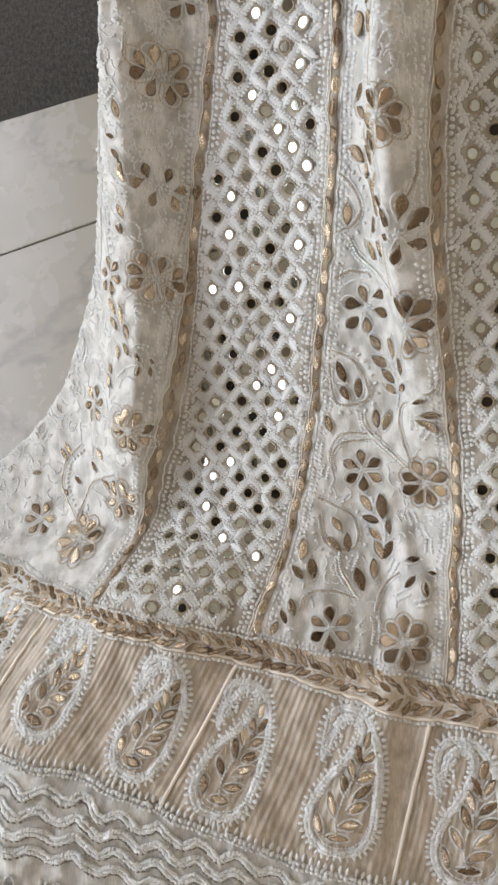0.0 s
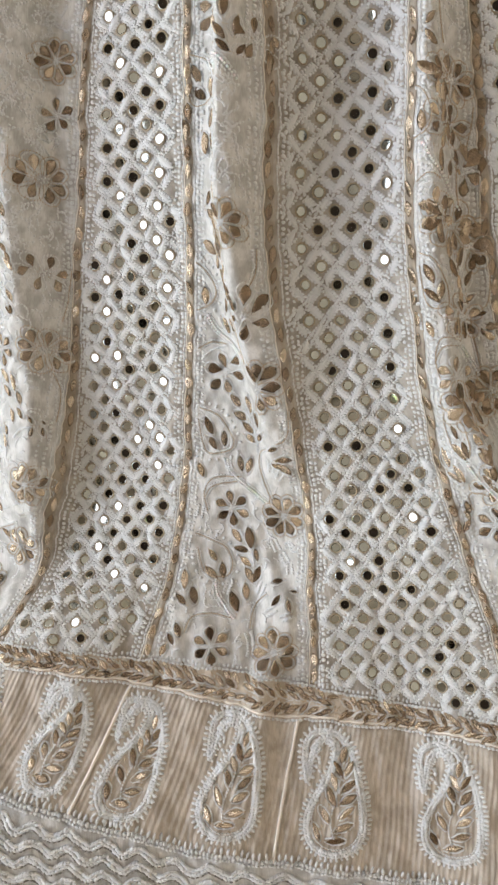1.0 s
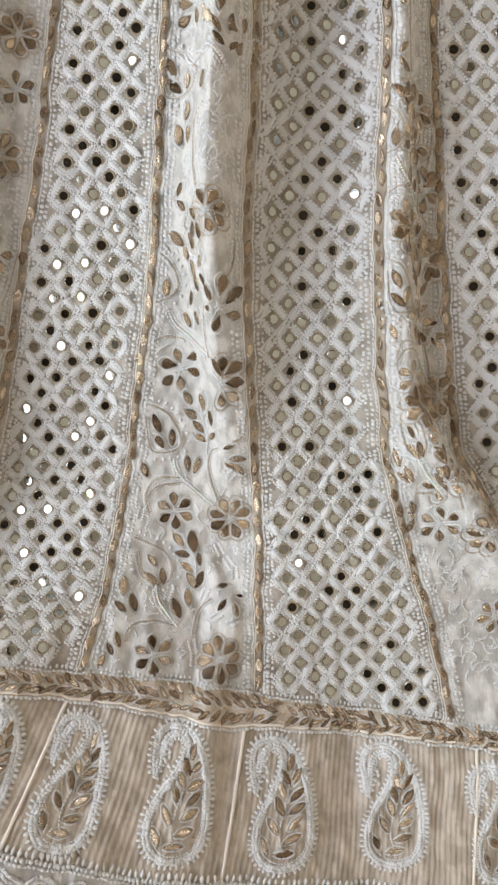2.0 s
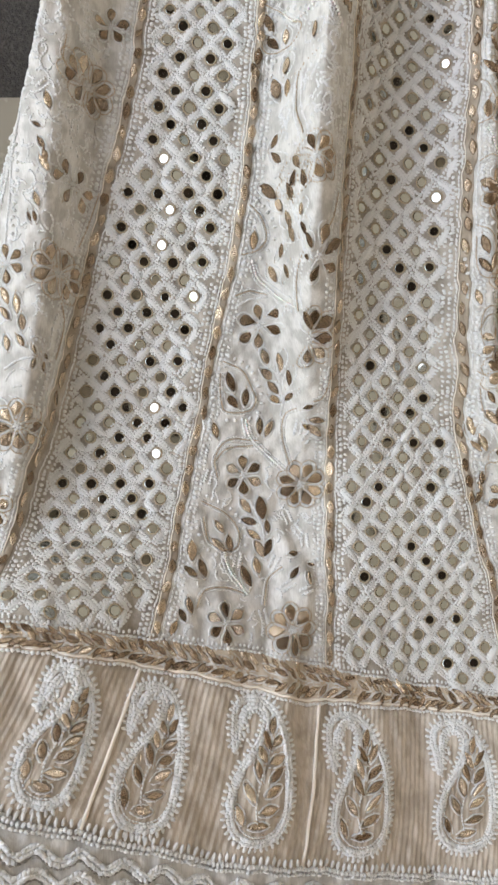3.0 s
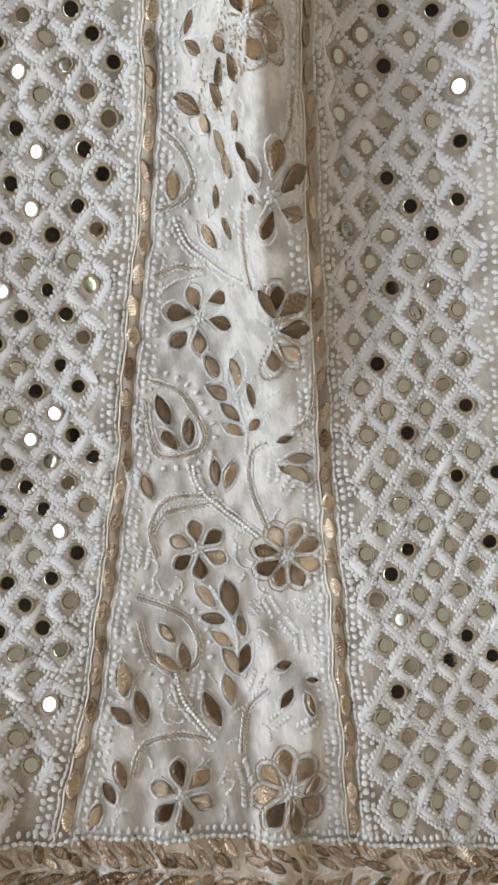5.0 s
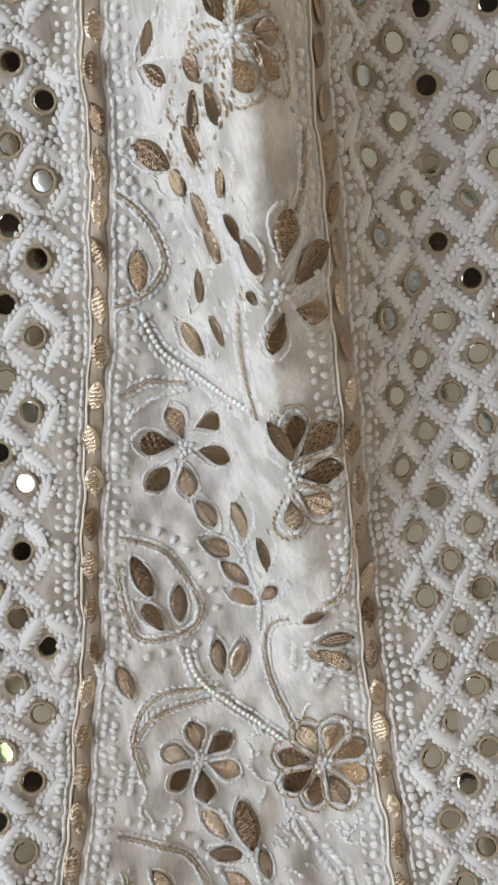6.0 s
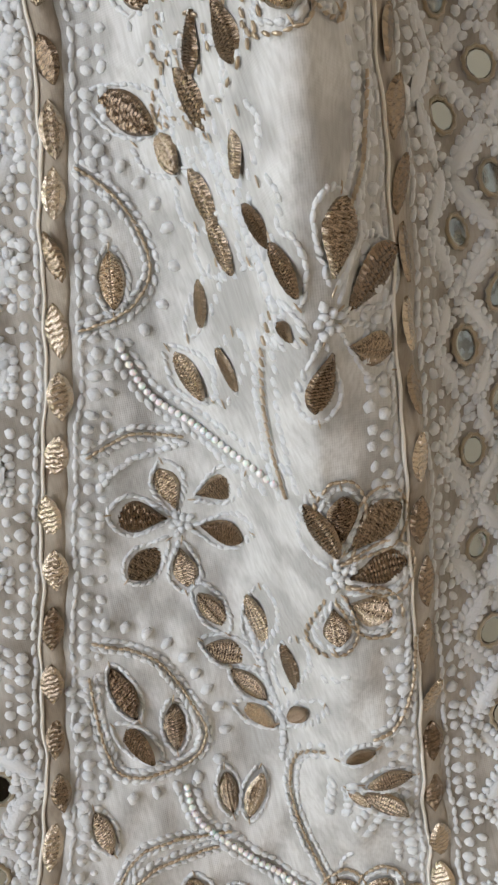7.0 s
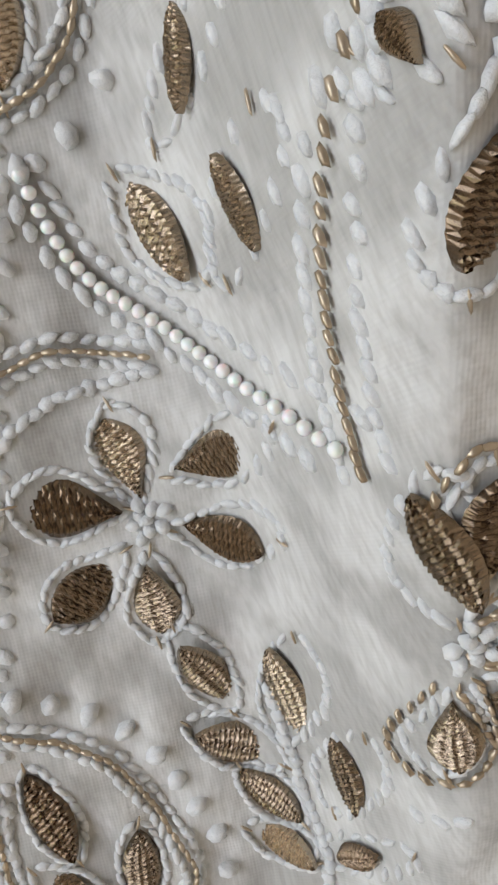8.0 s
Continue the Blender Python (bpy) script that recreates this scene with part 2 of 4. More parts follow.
# folds: (y, x of the crest, height), and the widths of the two flanks
FOLDS = [
    # the shaded fold beside the free edge
    ([(-0.09, -0.095, 0), (-0.04, -0.082, 0.010), (0.0, -0.0715, 0.030), (0.025, -0.065, 0.042), (0.06, -0.0595, 0.038), (0.12, -0.050, 0.032), (0.17, -0.044, 0.030), (0.24, -0.0365, 0.029), (0.46, -0.006, 0.029)], 0.044, 0.0145),
    # the sharp fold along the flowering panel
    ([(-0.02, 0.114, 0), (0.0, 0.1125, 0.004), (0.026, 0.1115, 0.015), (0.057, 0.110, 0.024), (0.075, 0.109, 0.031), (0.115, 0.1075, 0.042), (0.17, 0.1085, 0.050), (0.24, 0.118, 0.051), (0.46, 0.148, 0.051)], 0.0105, 0.030),
    # the soft flank that leads up to it
    ([(0.05, 0.098, 0), (0.09, 0.096, 0.003), (0.15, 0.094, 0.007), (0.25, 0.100, 0.008), (0.46, 0.13, 0.008)], 0.03, 0.02),
    # the fold past the second mirror panel, lying over the cloth behind it
    ([(-0.13, 0.36, 0), (-0.08, 0.312, 0.016), (-0.03, 0.272, 0.030), (0.01, 0.246, 0.034), (0.05, 0.226, 0.030), (0.15, 0.226, 0.026), (0.25, 0.233, 0.026), (0.46, 0.26, 0.026)], 0.02, 0.011),
    # the ruck across the corner of the flowering panel and its border
    ([(-0.23, 0.075, 0.001), (-0.16, 0.083, 0.004), (-0.125, 0.088, 0.006), (-0.10, 0.103, 0.005), (-0.075, 0.104, 0.007), (-0.05, 0.093, 0.006), (-0.03, 0.085, 0.004), (-0.012, 0.082, 0)], 0.014, 0.006),
]
rng = np.random.default_rng(11)
WRINKLES = [(rng.uniform(0.5, 1.0) / lam, rng.uniform(-0.3, 0.3) / lam, rng.uniform(0, 6.28), amp) for lam, amp in ((0.05, 0.0012), (0.034, 0.0010), (0.023, 0.0008), (0.017, 0.0006), (0.012, 0.0004), (0.009, 0.00028), (0.0065, 0.00018), (0.0048, 0.00011))]

WRINKLES += [(math.cos(a) / lam, math.sin(a) / lam, ph, amp) for lam, amp, a, ph in ((0.021, 0.0005, 0.9, 1.0), (0.015, 0.0004, 2.2, 0.3), (0.011, 0.0003, 0.5, 2.0), (0.0085, 0.00025, 2.6, 4.0), (0.0125, 0.0003, 1.6, 5.0))]


def height(x, y):
    """The cloth's height over the plan."""
    x, y = np.asarray(x, float), np.asarray(y, float)
    h = SWELL(y) + LEAN(np.clip(y, -0.25, 0.27)) * (np.clip(x, -0.12, 0.175) - 0.06) - 0.013 * np.exp(-((x - 0.078) / 0.035) ** 2 - ((y + 0.05) / 0.055) ** 2) + 0.017 * np.exp(-((x + 0.06) / 0.04) ** 2 - ((y + 0.09) / 0.04) ** 2)
    for rows, wl, wr in FOLDS:
        c = np.interp(y, [r[0] for r in rows], [r[1] for r in rows])
        a = np.interp(y, [r[0] for r in rows], [r[2] for r in rows])
        d = x - c
        h = h + a * np.where(d < 0, np.exp(-(d / wl) ** 2), np.exp(-(d / wr) ** 2))
    for fx, fy, ph, amp in WRINKLES:
        h = h + amp * np.sin(6.283 * (fx * x + fy * y) + ph) * (0.6 + 0.4 * np.sin(23 * y + 3 * ph + 11 * x))
    # the free edge drops to the floor
    e = np.clip((x - EDGE(y)) / 0.022, 0, 1)
    e = np.minimum(e, np.clip((SEAM_F(y) - x) / 0.03, 0, 1))
    e = np.minimum(e, np.clip((TOP_Y - y) / 0.022, 0, 1))
    e = np.minimum(e, np.clip((y - BAND_LOW(x) + 0.085) / 0.022, 0, 1))
    e = e * e * (3 - 2 * e)
    return FLOOR_Z + 0.003 + (h - FLOOR_Z - 0.003) * e


def normal(x, y):
    d = 0.0008
    gx = (height(x + d, y) - height(x - d, y)) / (2 * d)
    gy = (height(x, y + d) - height(x, y - d)) / (2 * d)
    n = np.stack([-gx, -gy, np.ones_like(gx)], -1)
    return n / np.linalg.norm(n, axis=-1, keepdims=True)


def seat_matrix(x, y, ang, sx, sy, sz, lift=0.0, tilt=(0, 0)):
    """Pose of a small piece on the cloth: its length along ang (degrees), scaled."""
    n = Vector(normal(x, y).tolist())
    n = (n + Vector((tilt[0], tilt[1], 0))).normalized()
    a = radians(ang)
    t = Vector((math.cos(a), math.sin(a), 0))
    t = (t - n * t.dot(n)).normalized()
    b = n.cross(t)
    m = Matrix((t * sx, b * sy, n * sz)).transposed().to_4x4()
    m.translation = Vector((x, y, float(height(x, y)))) + n * lift
    return m


# ---- builders ----
def smooth(me):
    me.polygons.foreach_set("use_smooth", [True] * len(me.polygons))
    me.update()
    return me


def raw_mesh(name, verts, quads, material, is_smooth=True):
    me = bpy.data.meshes.new(name)
    verts, quads = np.asarray(verts, np.float32), np.asarray(quads, np.int32)
    me.vertices.add(len(verts))
    me.vertices.foreach_set("co", verts.ravel())
    me.loops.add(quads.size)
    me.loops.foreach_set("vertex_index", quads.ravel())
    me.polygons.add(len(quads))
    me.polygons.foreach_set("loop_start", np.arange(0, quads.size, quads.shape[1], dtype=np.int32))
    me.polygons.foreach_set("use_smooth", np.full(len(quads), is_smooth))
    me.update(calc_edges=True)
    me.validate()
    me.materials.append(material)
    return me


def child(name, me, parent, label="", kind=""):
    ob = new(name, me)
    ob.parent = parent
    return tagged(ob, label=label, kind=kind)


def part(name, bm, material, parent, label=""):
    me = bpy.data.meshes.new(name)
    bm.to_mesh(me)
    bm.free()
    me.materials.append(material)
    return child(name, me, parent, label)


def box_bm(x0, y0, z0, x1, y1, z1, bevel=0.0):
    bm = bmesh.new()
    bmesh.ops.create_cube(bm, size=1, matrix=Matrix.LocRotScale(((x0 + x1) / 2, (y0 + y1) / 2, (z0 + z1) / 2), None, (x1 - x0, y1 - y0, z1 - z0)))
    if bevel:
        bmesh.ops.bevel(bm, geom=bm.edges[:], offset=bevel, segments=2, affect="EDGES")
    return bm


def grid_mesh(name, X, Y, Z, material, thick=0.0006):
    """A thin cloth from a grid of places, with its underside and rim."""
    n, m = X.shape
    top = np.stack([X, Y, Z], -1).reshape(-1, 3)
    low = top - np.array([0, 0, thick])
    idx = np.arange(n * m).reshape(n, m)
    q = np.stack([idx[:-1, :-1], idx[:-1, 1:], idx[1:, 1:], idx[1:, :-1]], -1).reshape(-1, 4)
    rim = np.concatenate([idx[0, :], idx[1:, -1], idx[-1, -2::-1], idx[-2:0:-1, 0]])
    nxt = np.roll(rim, -1)
    side = np.stack([rim, rim + n * m, nxt + n * m, nxt], -1)
    quads = np.concatenate([q, q[:, ::-1] + n * m, side])
    a = top[q[0]]
    if np.cross(a[1] - a[0], a[2] - a[0])[2] < 0:
        quads = quads[:, ::-1]
    return raw_mesh(name, np.concatenate([top, low]), quads, material)


def unit_lump():
    """A small ball from a cube whose faces are cut in four."""
    v, f, seen = [], [], {}

    def at(p):
        key = tuple(round(c, 3) for c in p)
        if key not in seen:
            seen[key] = len(v)
            n = math.sqrt(sum(c * c for c in p))
            v.append([c / n for c in p])
        return seen[key]

    for axis in range(3):
        for sign in (-1, 1):
            for a in (-1, 0):
                for b in (-1, 0):
                    q = []
                    for da, db in ((0, 0), (1, 0), (1, 1), (0, 1)):
                        p = [0, 0, 0]
                        p[axis], p[(axis + 1) % 3], p[(axis + 2) % 3] = sign, a + da, b + db
                        q.append(at(p))
                    f.append(q if sign > 0 else q[::-1])
    v, f = np.array(v), np.array(f)
    # only the part that stands off the cloth
    keep = f[(v[f][:, :, 2].mean(1) > 0.05)]
    used = np.unique(keep)
    back = np.full(len(v), -1)
    back[used] = np.arange(len(used))
    v, f = v[used], back[keep]
    v[:, 2] = np.where(v[:, 2] < 0.05, -0.7, v[:, 2])
    v[:, :2] *= np.where(v[:, 2:3] < 0, 1.0, 1.04)
    return v, f


LUMP_V, LUMP_F = unit_lump()


class Stitches:
    """Many small rounded stitches on the cloth, gathered into one mesh."""

    def __init__(self):
        self.rows = []

    def add(self, x, y, ang, length, width, tall, lift=0.0):
        self.rows.append((x, y, ang, length, width, tall, lift))

    def along(self, pts, gap, length, width, tall, lift=0.0, side=0.0, turn=0.0, jitter=0.12):
        """A row of stitches along a line of (x, y); side: metres off it; turn: degrees against it."""
        p = np.asarray(pts, float)
        d = np.hypot(*np.diff(p, axis=0).T)
        s = np.concatenate([[0], np.cumsum(d)])
        if s[-1] < gap:
            return
        n = max(1, int(round(s[-1] / gap)))
        at = (np.arange(n) + 0.5) * s[-1] / n
        x, y = np.interp(at, s, p[:, 0]), np.interp(at, s, p[:, 1])
        e = gap * 0.7
        dx, dy = np.interp(at + e, s, p[:, 0]) - np.interp(at - e, s, p[:, 0]), np.interp(at + e, s, p[:, 1]) - np.interp(at - e, s, p[:, 1])
        a = np.arctan2(dy, dx)
        x, y = x - side * np.sin(a), y + side * np.cos(a)
        for xi, yi, ai in zip(x, y, a):
            k = 1 + rng.uniform(-jitter, jitter)
            self.add(xi + rng.normal(0, 0.06) * width, yi + rng.normal(0, 0.06) * width, math.degrees(ai) + turn + rng.normal(0, 40 * jitter), length * k, width * (1 + rng.uniform(-jitter, jitter)), tall * k, lift)

    def build(self, name, material, parent, label="", kind="stuff"):
        if not self.rows:
            return None
        r = np.array(self.rows)
        n = normal(r[:, 0], r[:, 1])
        a = np.radians(r[:, 2])
        t = np.stack([np.cos(a), np.sin(a), np.zeros_like(a)], -1)
        t = t - n * (t * n).sum(-1, keepdims=True)
        t /= np.linalg.norm(t, axis=-1, keepdims=True)
        b = np.cross(n, t)
        c = np.stack([r[:, 0], r[:, 1], height(r[:, 0], r[:, 1])], -1) + n * r[:, 6:7]
        ph = rng.uniform(0, 6.28, (len(r), 1))
        lv = LUMP_V[None] * (1 + 0.13 * np.sin(LUMP_V @ np.array([4.1, 3.3, 2.2])[None].T + 0).T * np.cos(ph) + 0.10 * np.sin(3 * LUMP_V[:, 0] - 2 * LUMP_V[:, 1] + ph))[..., None]
        v = c[:, None] + t[:, None] * lv[..., 0:1] * r[:, None, 3:4] / 2 + b[:, None] * lv[..., 1:2] * (1.04 - 0.34 * lv[..., 0:1] ** 2) * r[:, None, 4:5] / 2 + n[:, None] * lv[..., 2:3] * r[:, None, 5:6] * 0.44
        k = len(LUMP_V)
        f = (LUMP_F[None] + (np.arange(len(r)) * k)[:, None, None]).reshape(-1, 4)
        return child(name, raw_mesh(name, v.reshape(-1, 3), f, material), parent, label, kind)


def spline(pts, closed=False, per=8):
    """A smooth line through the given places."""
    p = np.asarray(pts, float)
    out, n = [], len(p)
    for i in range(n if closed else n - 1):
        if closed:
            a, b, c, d = p[(i - 1) % n], p[i], p[(i + 1) % n], p[(i + 2) % n]
        else:
            a, b, c, d = p[max(i - 1, 0)], p[i], p[i + 1], p[min(i + 2, n - 1)]
        for k in range(per):
            u = k / per
            out.append(0.5 * (2 * b + (c - a) * u + (2 * a - 5 * b + 4 * c - d) * u * u + (3 * b - a - 3 * c + d) * u ** 3))
    out.append(p[0] if closed else p[-1])
    return np.array(out)


def cord_mesh(name, line, radius, material, lift=0.0):
    """A round cord lying along a line of (x, y) on the cloth."""
    p = np.asarray(line, float)
    x, y = p[:, 0], p[:, 1]
    n = normal(x, y)
    d = np.gradient(np.stack([x, y, height(x, y)], -1), axis=0)
    d /= np.linalg.norm(d, axis=-1, keepdims=True)
    b = np.cross(n, d)
    c = np.stack([x, y, height(x, y)], -1) + n * lift
    seg = 6
    rad = radius * (1 + 0.12 * np.sin(np.arange(len(x)) * 0.9) * np.sin(np.arange(len(x)) * 0.23))
    th = np.arange(seg) * 2 * math.pi / seg
    v = c[:, None] + rad[:, None, None] * (b[:, None] * np.cos(th)[None, :, None] + n[:, None] * np.sin(th)[None, :, None])
    i = np.arange(len(x) - 1)[:, None] * seg
    s, s2 = np.arange(seg)[None], (np.arange(seg)[None] + 1) % seg
    f = np.stack([i + s, i + s2, i + seg + s2, i + seg + s], -1).reshape(-1, 4)
    return raw_mesh(name, v.reshape(-1, 3), f, material)


# shared small pieces, one unit long
def foil_mesh(name, tear, nu=25, nv=8):
    """A pad of wrapped flat wire: a leaf, or a drop that is widest near its tip."""
    v, q = [], []
    for i in range(nu):
        u = i / (nu - 1)
        w = (math.sin(math.pi * u ** 1.5) ** 0.75 if tear else math.sin(math.pi * u) ** 0.75) * 0.5 + 0.015
        for j in range(nv):
            s = 2 * j / (nv - 1) - 1
            dome = 0.48 * (1 - s * s) ** 0.7 * min(1, 0.25 + 5 * u, 0.25 + 5 * (1 - u))
            rib = 0.21 * ((i + j // 2) % 2) * (1 if 0 < j < nv - 1 else 0) - (0.10 if j == nv // 2 else 0) + 0.05 * math.sin(i * 2.1 + j * 3.7)
            v.append((u - 0.5, s * w + (0.02 if i % 2 else -0.02) * (1 - abs(s)), dome + rib - (0.25 if j in (0, nv - 1) else 0)))
    for i in range(nu - 1):
        for j in range(nv - 1):
            a = i * nv + j
            q.append((a, a + nv, a + nv + 1, a + 1))
    return raw_mesh(name, v, q, GOLD, False)


LEAF, PETAL = foil_mesh("gilt_leaf", False, 19, 6), foil_mesh("gilt_petal", True, 19, 6)
FINE_LEAF, FINE_PETAL = foil_mesh("gilt_leaf_fine", False, 37, 11), foil_mesh("gilt_petal_fine", True, 37, 11)


def disc_mesh():
    v, q = [], []
    for r, z in ((0.5, -0.08), (0.5, 0.02), (0.44, 0.05), (0.22, 0.052), (0.01, 0.052)):
        for s in range(12):
            a = 2 * math.pi * s / 12
            v.append((r * math.cos(a), r * math.sin(a), z))
    for k in range(4):
        for s in range(12):
            q.append((k * 12 + s, k * 12 + (s + 1) % 12, (k + 1) * 12 + (s + 1) % 12, (k + 1) * 12 + s))
    return raw_mesh("mirror_disc", v, q, MIRROR, False)


def rim_mesh():
    """A ring of wound gilt thread round a mirror."""
    v, q = [], []
    n, k = 22, 5
    for i in range(n):
        a = 2 * math.pi * i / n
        rr = 0.55 + (0.03 if i % 2 else -0.02)
        for j in range(k):
            b = 2 * math.pi * j / k
            rad = 0.07 + (0.025 if i % 2 else 0)
            v.append(((rr + rad * math.cos(b)) * math.cos(a), (rr + rad * math.cos(b)) * math.sin(a), 0.08 + 1.3 * rad * math.sin(b)))
    for i in range(n):
        for j in range(k):
            q.append((i * k + j, ((i + 1) % n) * k + j, ((i + 1) % n) * k + (j + 1) % k, i * k + (j + 1) % k))
    return raw_mesh("mirror_ring", v, q, RINGTHREAD, True)


DISC, RING = disc_mesh(), rim_mesh()


def bead_mesh():
    bm = bmesh.new()
    bmesh.ops.create_icosphere(bm, subdivisions=2, radius=0.5)
    me = bpy.data.meshes.new("pearl_bead")
    bm.to_mesh(me)
    bm.free()
    me.materials.append(PEARL)
    return smooth(me)


PEARL_ME = bead_mesh()

# ---- the room ----
def room():
    # east and south walls are added out of view, set close as reflectors
    x0, x1, y0, y1, z1 = -1.45, 0.95, -1.35, 1.8, 2.75
    z0 = FLOOR_Z - 0.02
    floor = part("floor", box_bm(x0 - 0.1, y0 - 0.1, z0 - 0.1, x1 + 0.1, y1 + 0.1, z0), FRAME, None)
    tagged(floor, label="cream polished marble floor tiles with brown veins", category="floor", kind="structure")
    size = 0.6
    tile = None
    turn = Matrix.Rotation(radians(9), 4, "Z")
    for i in range(-4, 5):
        for j in range(-4, 5):
            c = turn @ Vector((-0.02 + i * size, 0.501 + j * size, 0))
            if not (x0 - 0.35 < c.x < x1 + 0.35 and y0 - 0.35 < c.y < y1 + 0.35):
                continue
            place = Matrix.Translation((c.x, c.y, FLOOR_Z)) @ turn
            if min(c.x - x0, x1 - c.x, c.y - y0, y1 - c.y) < 0.36:
                bm = box_bm(-0.2994, -0.2994, -0.019, 0.2994, 0.2994, 0, 0.0006)
                bm.transform(place)
                for co, no in (((x0, 0, 0), (-1, 0, 0)), ((x1, 0, 0), (1, 0, 0)), ((0, y0, 0), (0, -1, 0)), ((0, y1, 0), (0, 1, 0))):
                    bmesh.ops.bisect_plane(bm, geom=bm.verts[:] + bm.edges[:] + bm.faces[:], plane_co=co, plane_no=no, clear_outer=True)
                if len(bm.faces) > 5:
                    bm.transform(place.inverted())
                    part("tile", bm, MARBLE, floor).matrix_basis = place
                else:
                    bm.free()
                continue
            if tile is None:
                tile = part("tile", box_bm(-0.2994, -0.2994, -0.019, 0.2994, 0.2994, 0, 0.0006), MARBLE, floor)
                data = tile.data
            else:
                tile = child("tile", data, floor)
            tile.matrix_basis = place
    for name, b in (("bounce_wall_south", (x0, y0 - 0.15, z0, x1, y0, z1)), ("wall_north", (x0, y1, z0, x1, y1 + 0.15, z1)), ("bounce_wall_east", (x1, y0, z0, x1 + 0.15, y1, z1))):
        tagged(part(name, box_bm(*b), WALL, None), label="unseen warm cream plaster wall bouncing window light", category="wall", kind="structure")
    wy0, wy1, wz0, wz1 = WINDOW
    west = bmesh.new()
    for b in ((y0, z0, wy0, z1), (wy1, z0, y1, z1), (wy0, z0, wy1, wz0), (wy0, wz1, wy1, z1)):
        bmesh.ops.create_cube(west, size=1, matrix=Matrix.LocRotScale((x0 - 0.075, (b[0] + b[2]) / 2, (b[1] + b[3]) / 2), None, (0.15, b[2] - b[0], b[3] - b[1])))
    tagged(part("wall_west", west, WALL, None), label="plain warm cream wall with a window opening", category="wall", kind="structure")
    win = tagged(new("window_1"), label="tall pale painted window letting in daylight", category="window", kind="structure")
    for a, b, c, d in ((wy0, wz0, wy0 + 0.05, wz1), (wy1 - 0.05, wz0, wy1, wz1), (wy0 + 0.05, wz0, wy1 - 0.05, wz0 + 0.05), (wy0 + 0.05, wz1 - 0.05, wy1 - 0.05, wz1), ((wy0 + wy1) / 2 - 0.025, wz0 + 0.05, (wy0 + wy1) / 2 + 0.025, wz1 - 0.05)):
        part("window_frame", box_bm(x0 - 0.11, a, b, x0 - 0.05, c, d, 0.004), FRAME, win)
    # added ceiling, out of view; its dark tone blackens the mirrors
    tagged(part("ceiling", box_bm(x0 - 0.15, y0 - 0.15, z1, x1 + 0.15, y1 + 0.15, z1 + 0.12), CEIL, None), label="unseen ceiling, kept dark for the mirrors to reflect", category="ceiling", kind="structure")
    out = bmesh.new()
    for v in ((0, -1.8, -1.0), (0, 1.8, -1.0), (0, 1.8, 1.9), (0, -1.8, 1.9)):
        out.verts.new(v)
    out.faces.new(out.verts)
    sheet = part("backdrop", out, OUTSIDE, None)
    sheet.location = (x0 - 0.35, (wy0 + wy1) / 2, (wz0 + wz1) / 2 - 0.3)
    tagged(sheet, label="bright hazy sky over green garden outside", category="backdrop", kind="structure")


def rug():
    bm = bmesh.new()
    nx, ny = 60, 40
    vs = []
    for i in range(nx + 1):
        for j in range(ny + 1):
            x, y = i / nx * 1.3, j / ny * 0.9
            edge = min(x, 1.3 - x, y, 0.9 - y)
            z = 0.016 * min(1, (edge / 0.012) ** 0.5) + 0.0012 * noise.noise(Vector((x * 60, y * 60, 0)))
            vs.append(bm.verts.new((x, y, z)))
    for i in range(nx):
        for j in range(ny):
            a = i * (ny + 1) + j
            bm.faces.new((vs[a], vs[a + ny + 1], vs[a + ny + 2], vs[a + 1]))
    ob = part("rug", bm, RUG, None)
    smooth(ob.data)
    ob.matrix_basis = pose(-1.30, 0.217, FLOOR_Z, 0, 0, 3)
    tagged(ob, label="dark charcoal woven rug lying on marble tiles", category="rug")


room()
rug()

# ---- the skirt ----
skirt = tagged(new("embroidered_skirt"), label="white embroidered georgette skirt with mirror work spread on marble floor", category="skirt")
skirt.location = (0.1, 0.0, FLOOR_Z)
bpy.context.view_layer.update()
BACK = skirt.matrix_world.inverted()


def under_skirt(ob):
    """Keep a part's world place while it hangs on the skirt."""
    ob.matrix_parent_inverse = BACK
    return ob


HALF = 0.0024


def panel_grid(name, left, right, material, label):
    s = np.linspace(0, 1, 84)
    v = np.linspace(0, 1, 210)
    yb = np.full_like(s, -0.1)
    for _ in range(12):
        xb = left(yb) + 0.0018 + (right(yb) - left(yb) - 0.0036) * s
        yb = HEM_TOP(xb)
    Y = yb[None, :] + (TOP_Y - yb[None, :]) * v[:, None]
    L, R = left(Y) + 0.0018, right(Y) - 0.0018
    X = L + (R - L) * s[None, :]
    return under_skirt(child(name, grid_mesh(name, X, Y, height(X, Y), material), skirt, label))


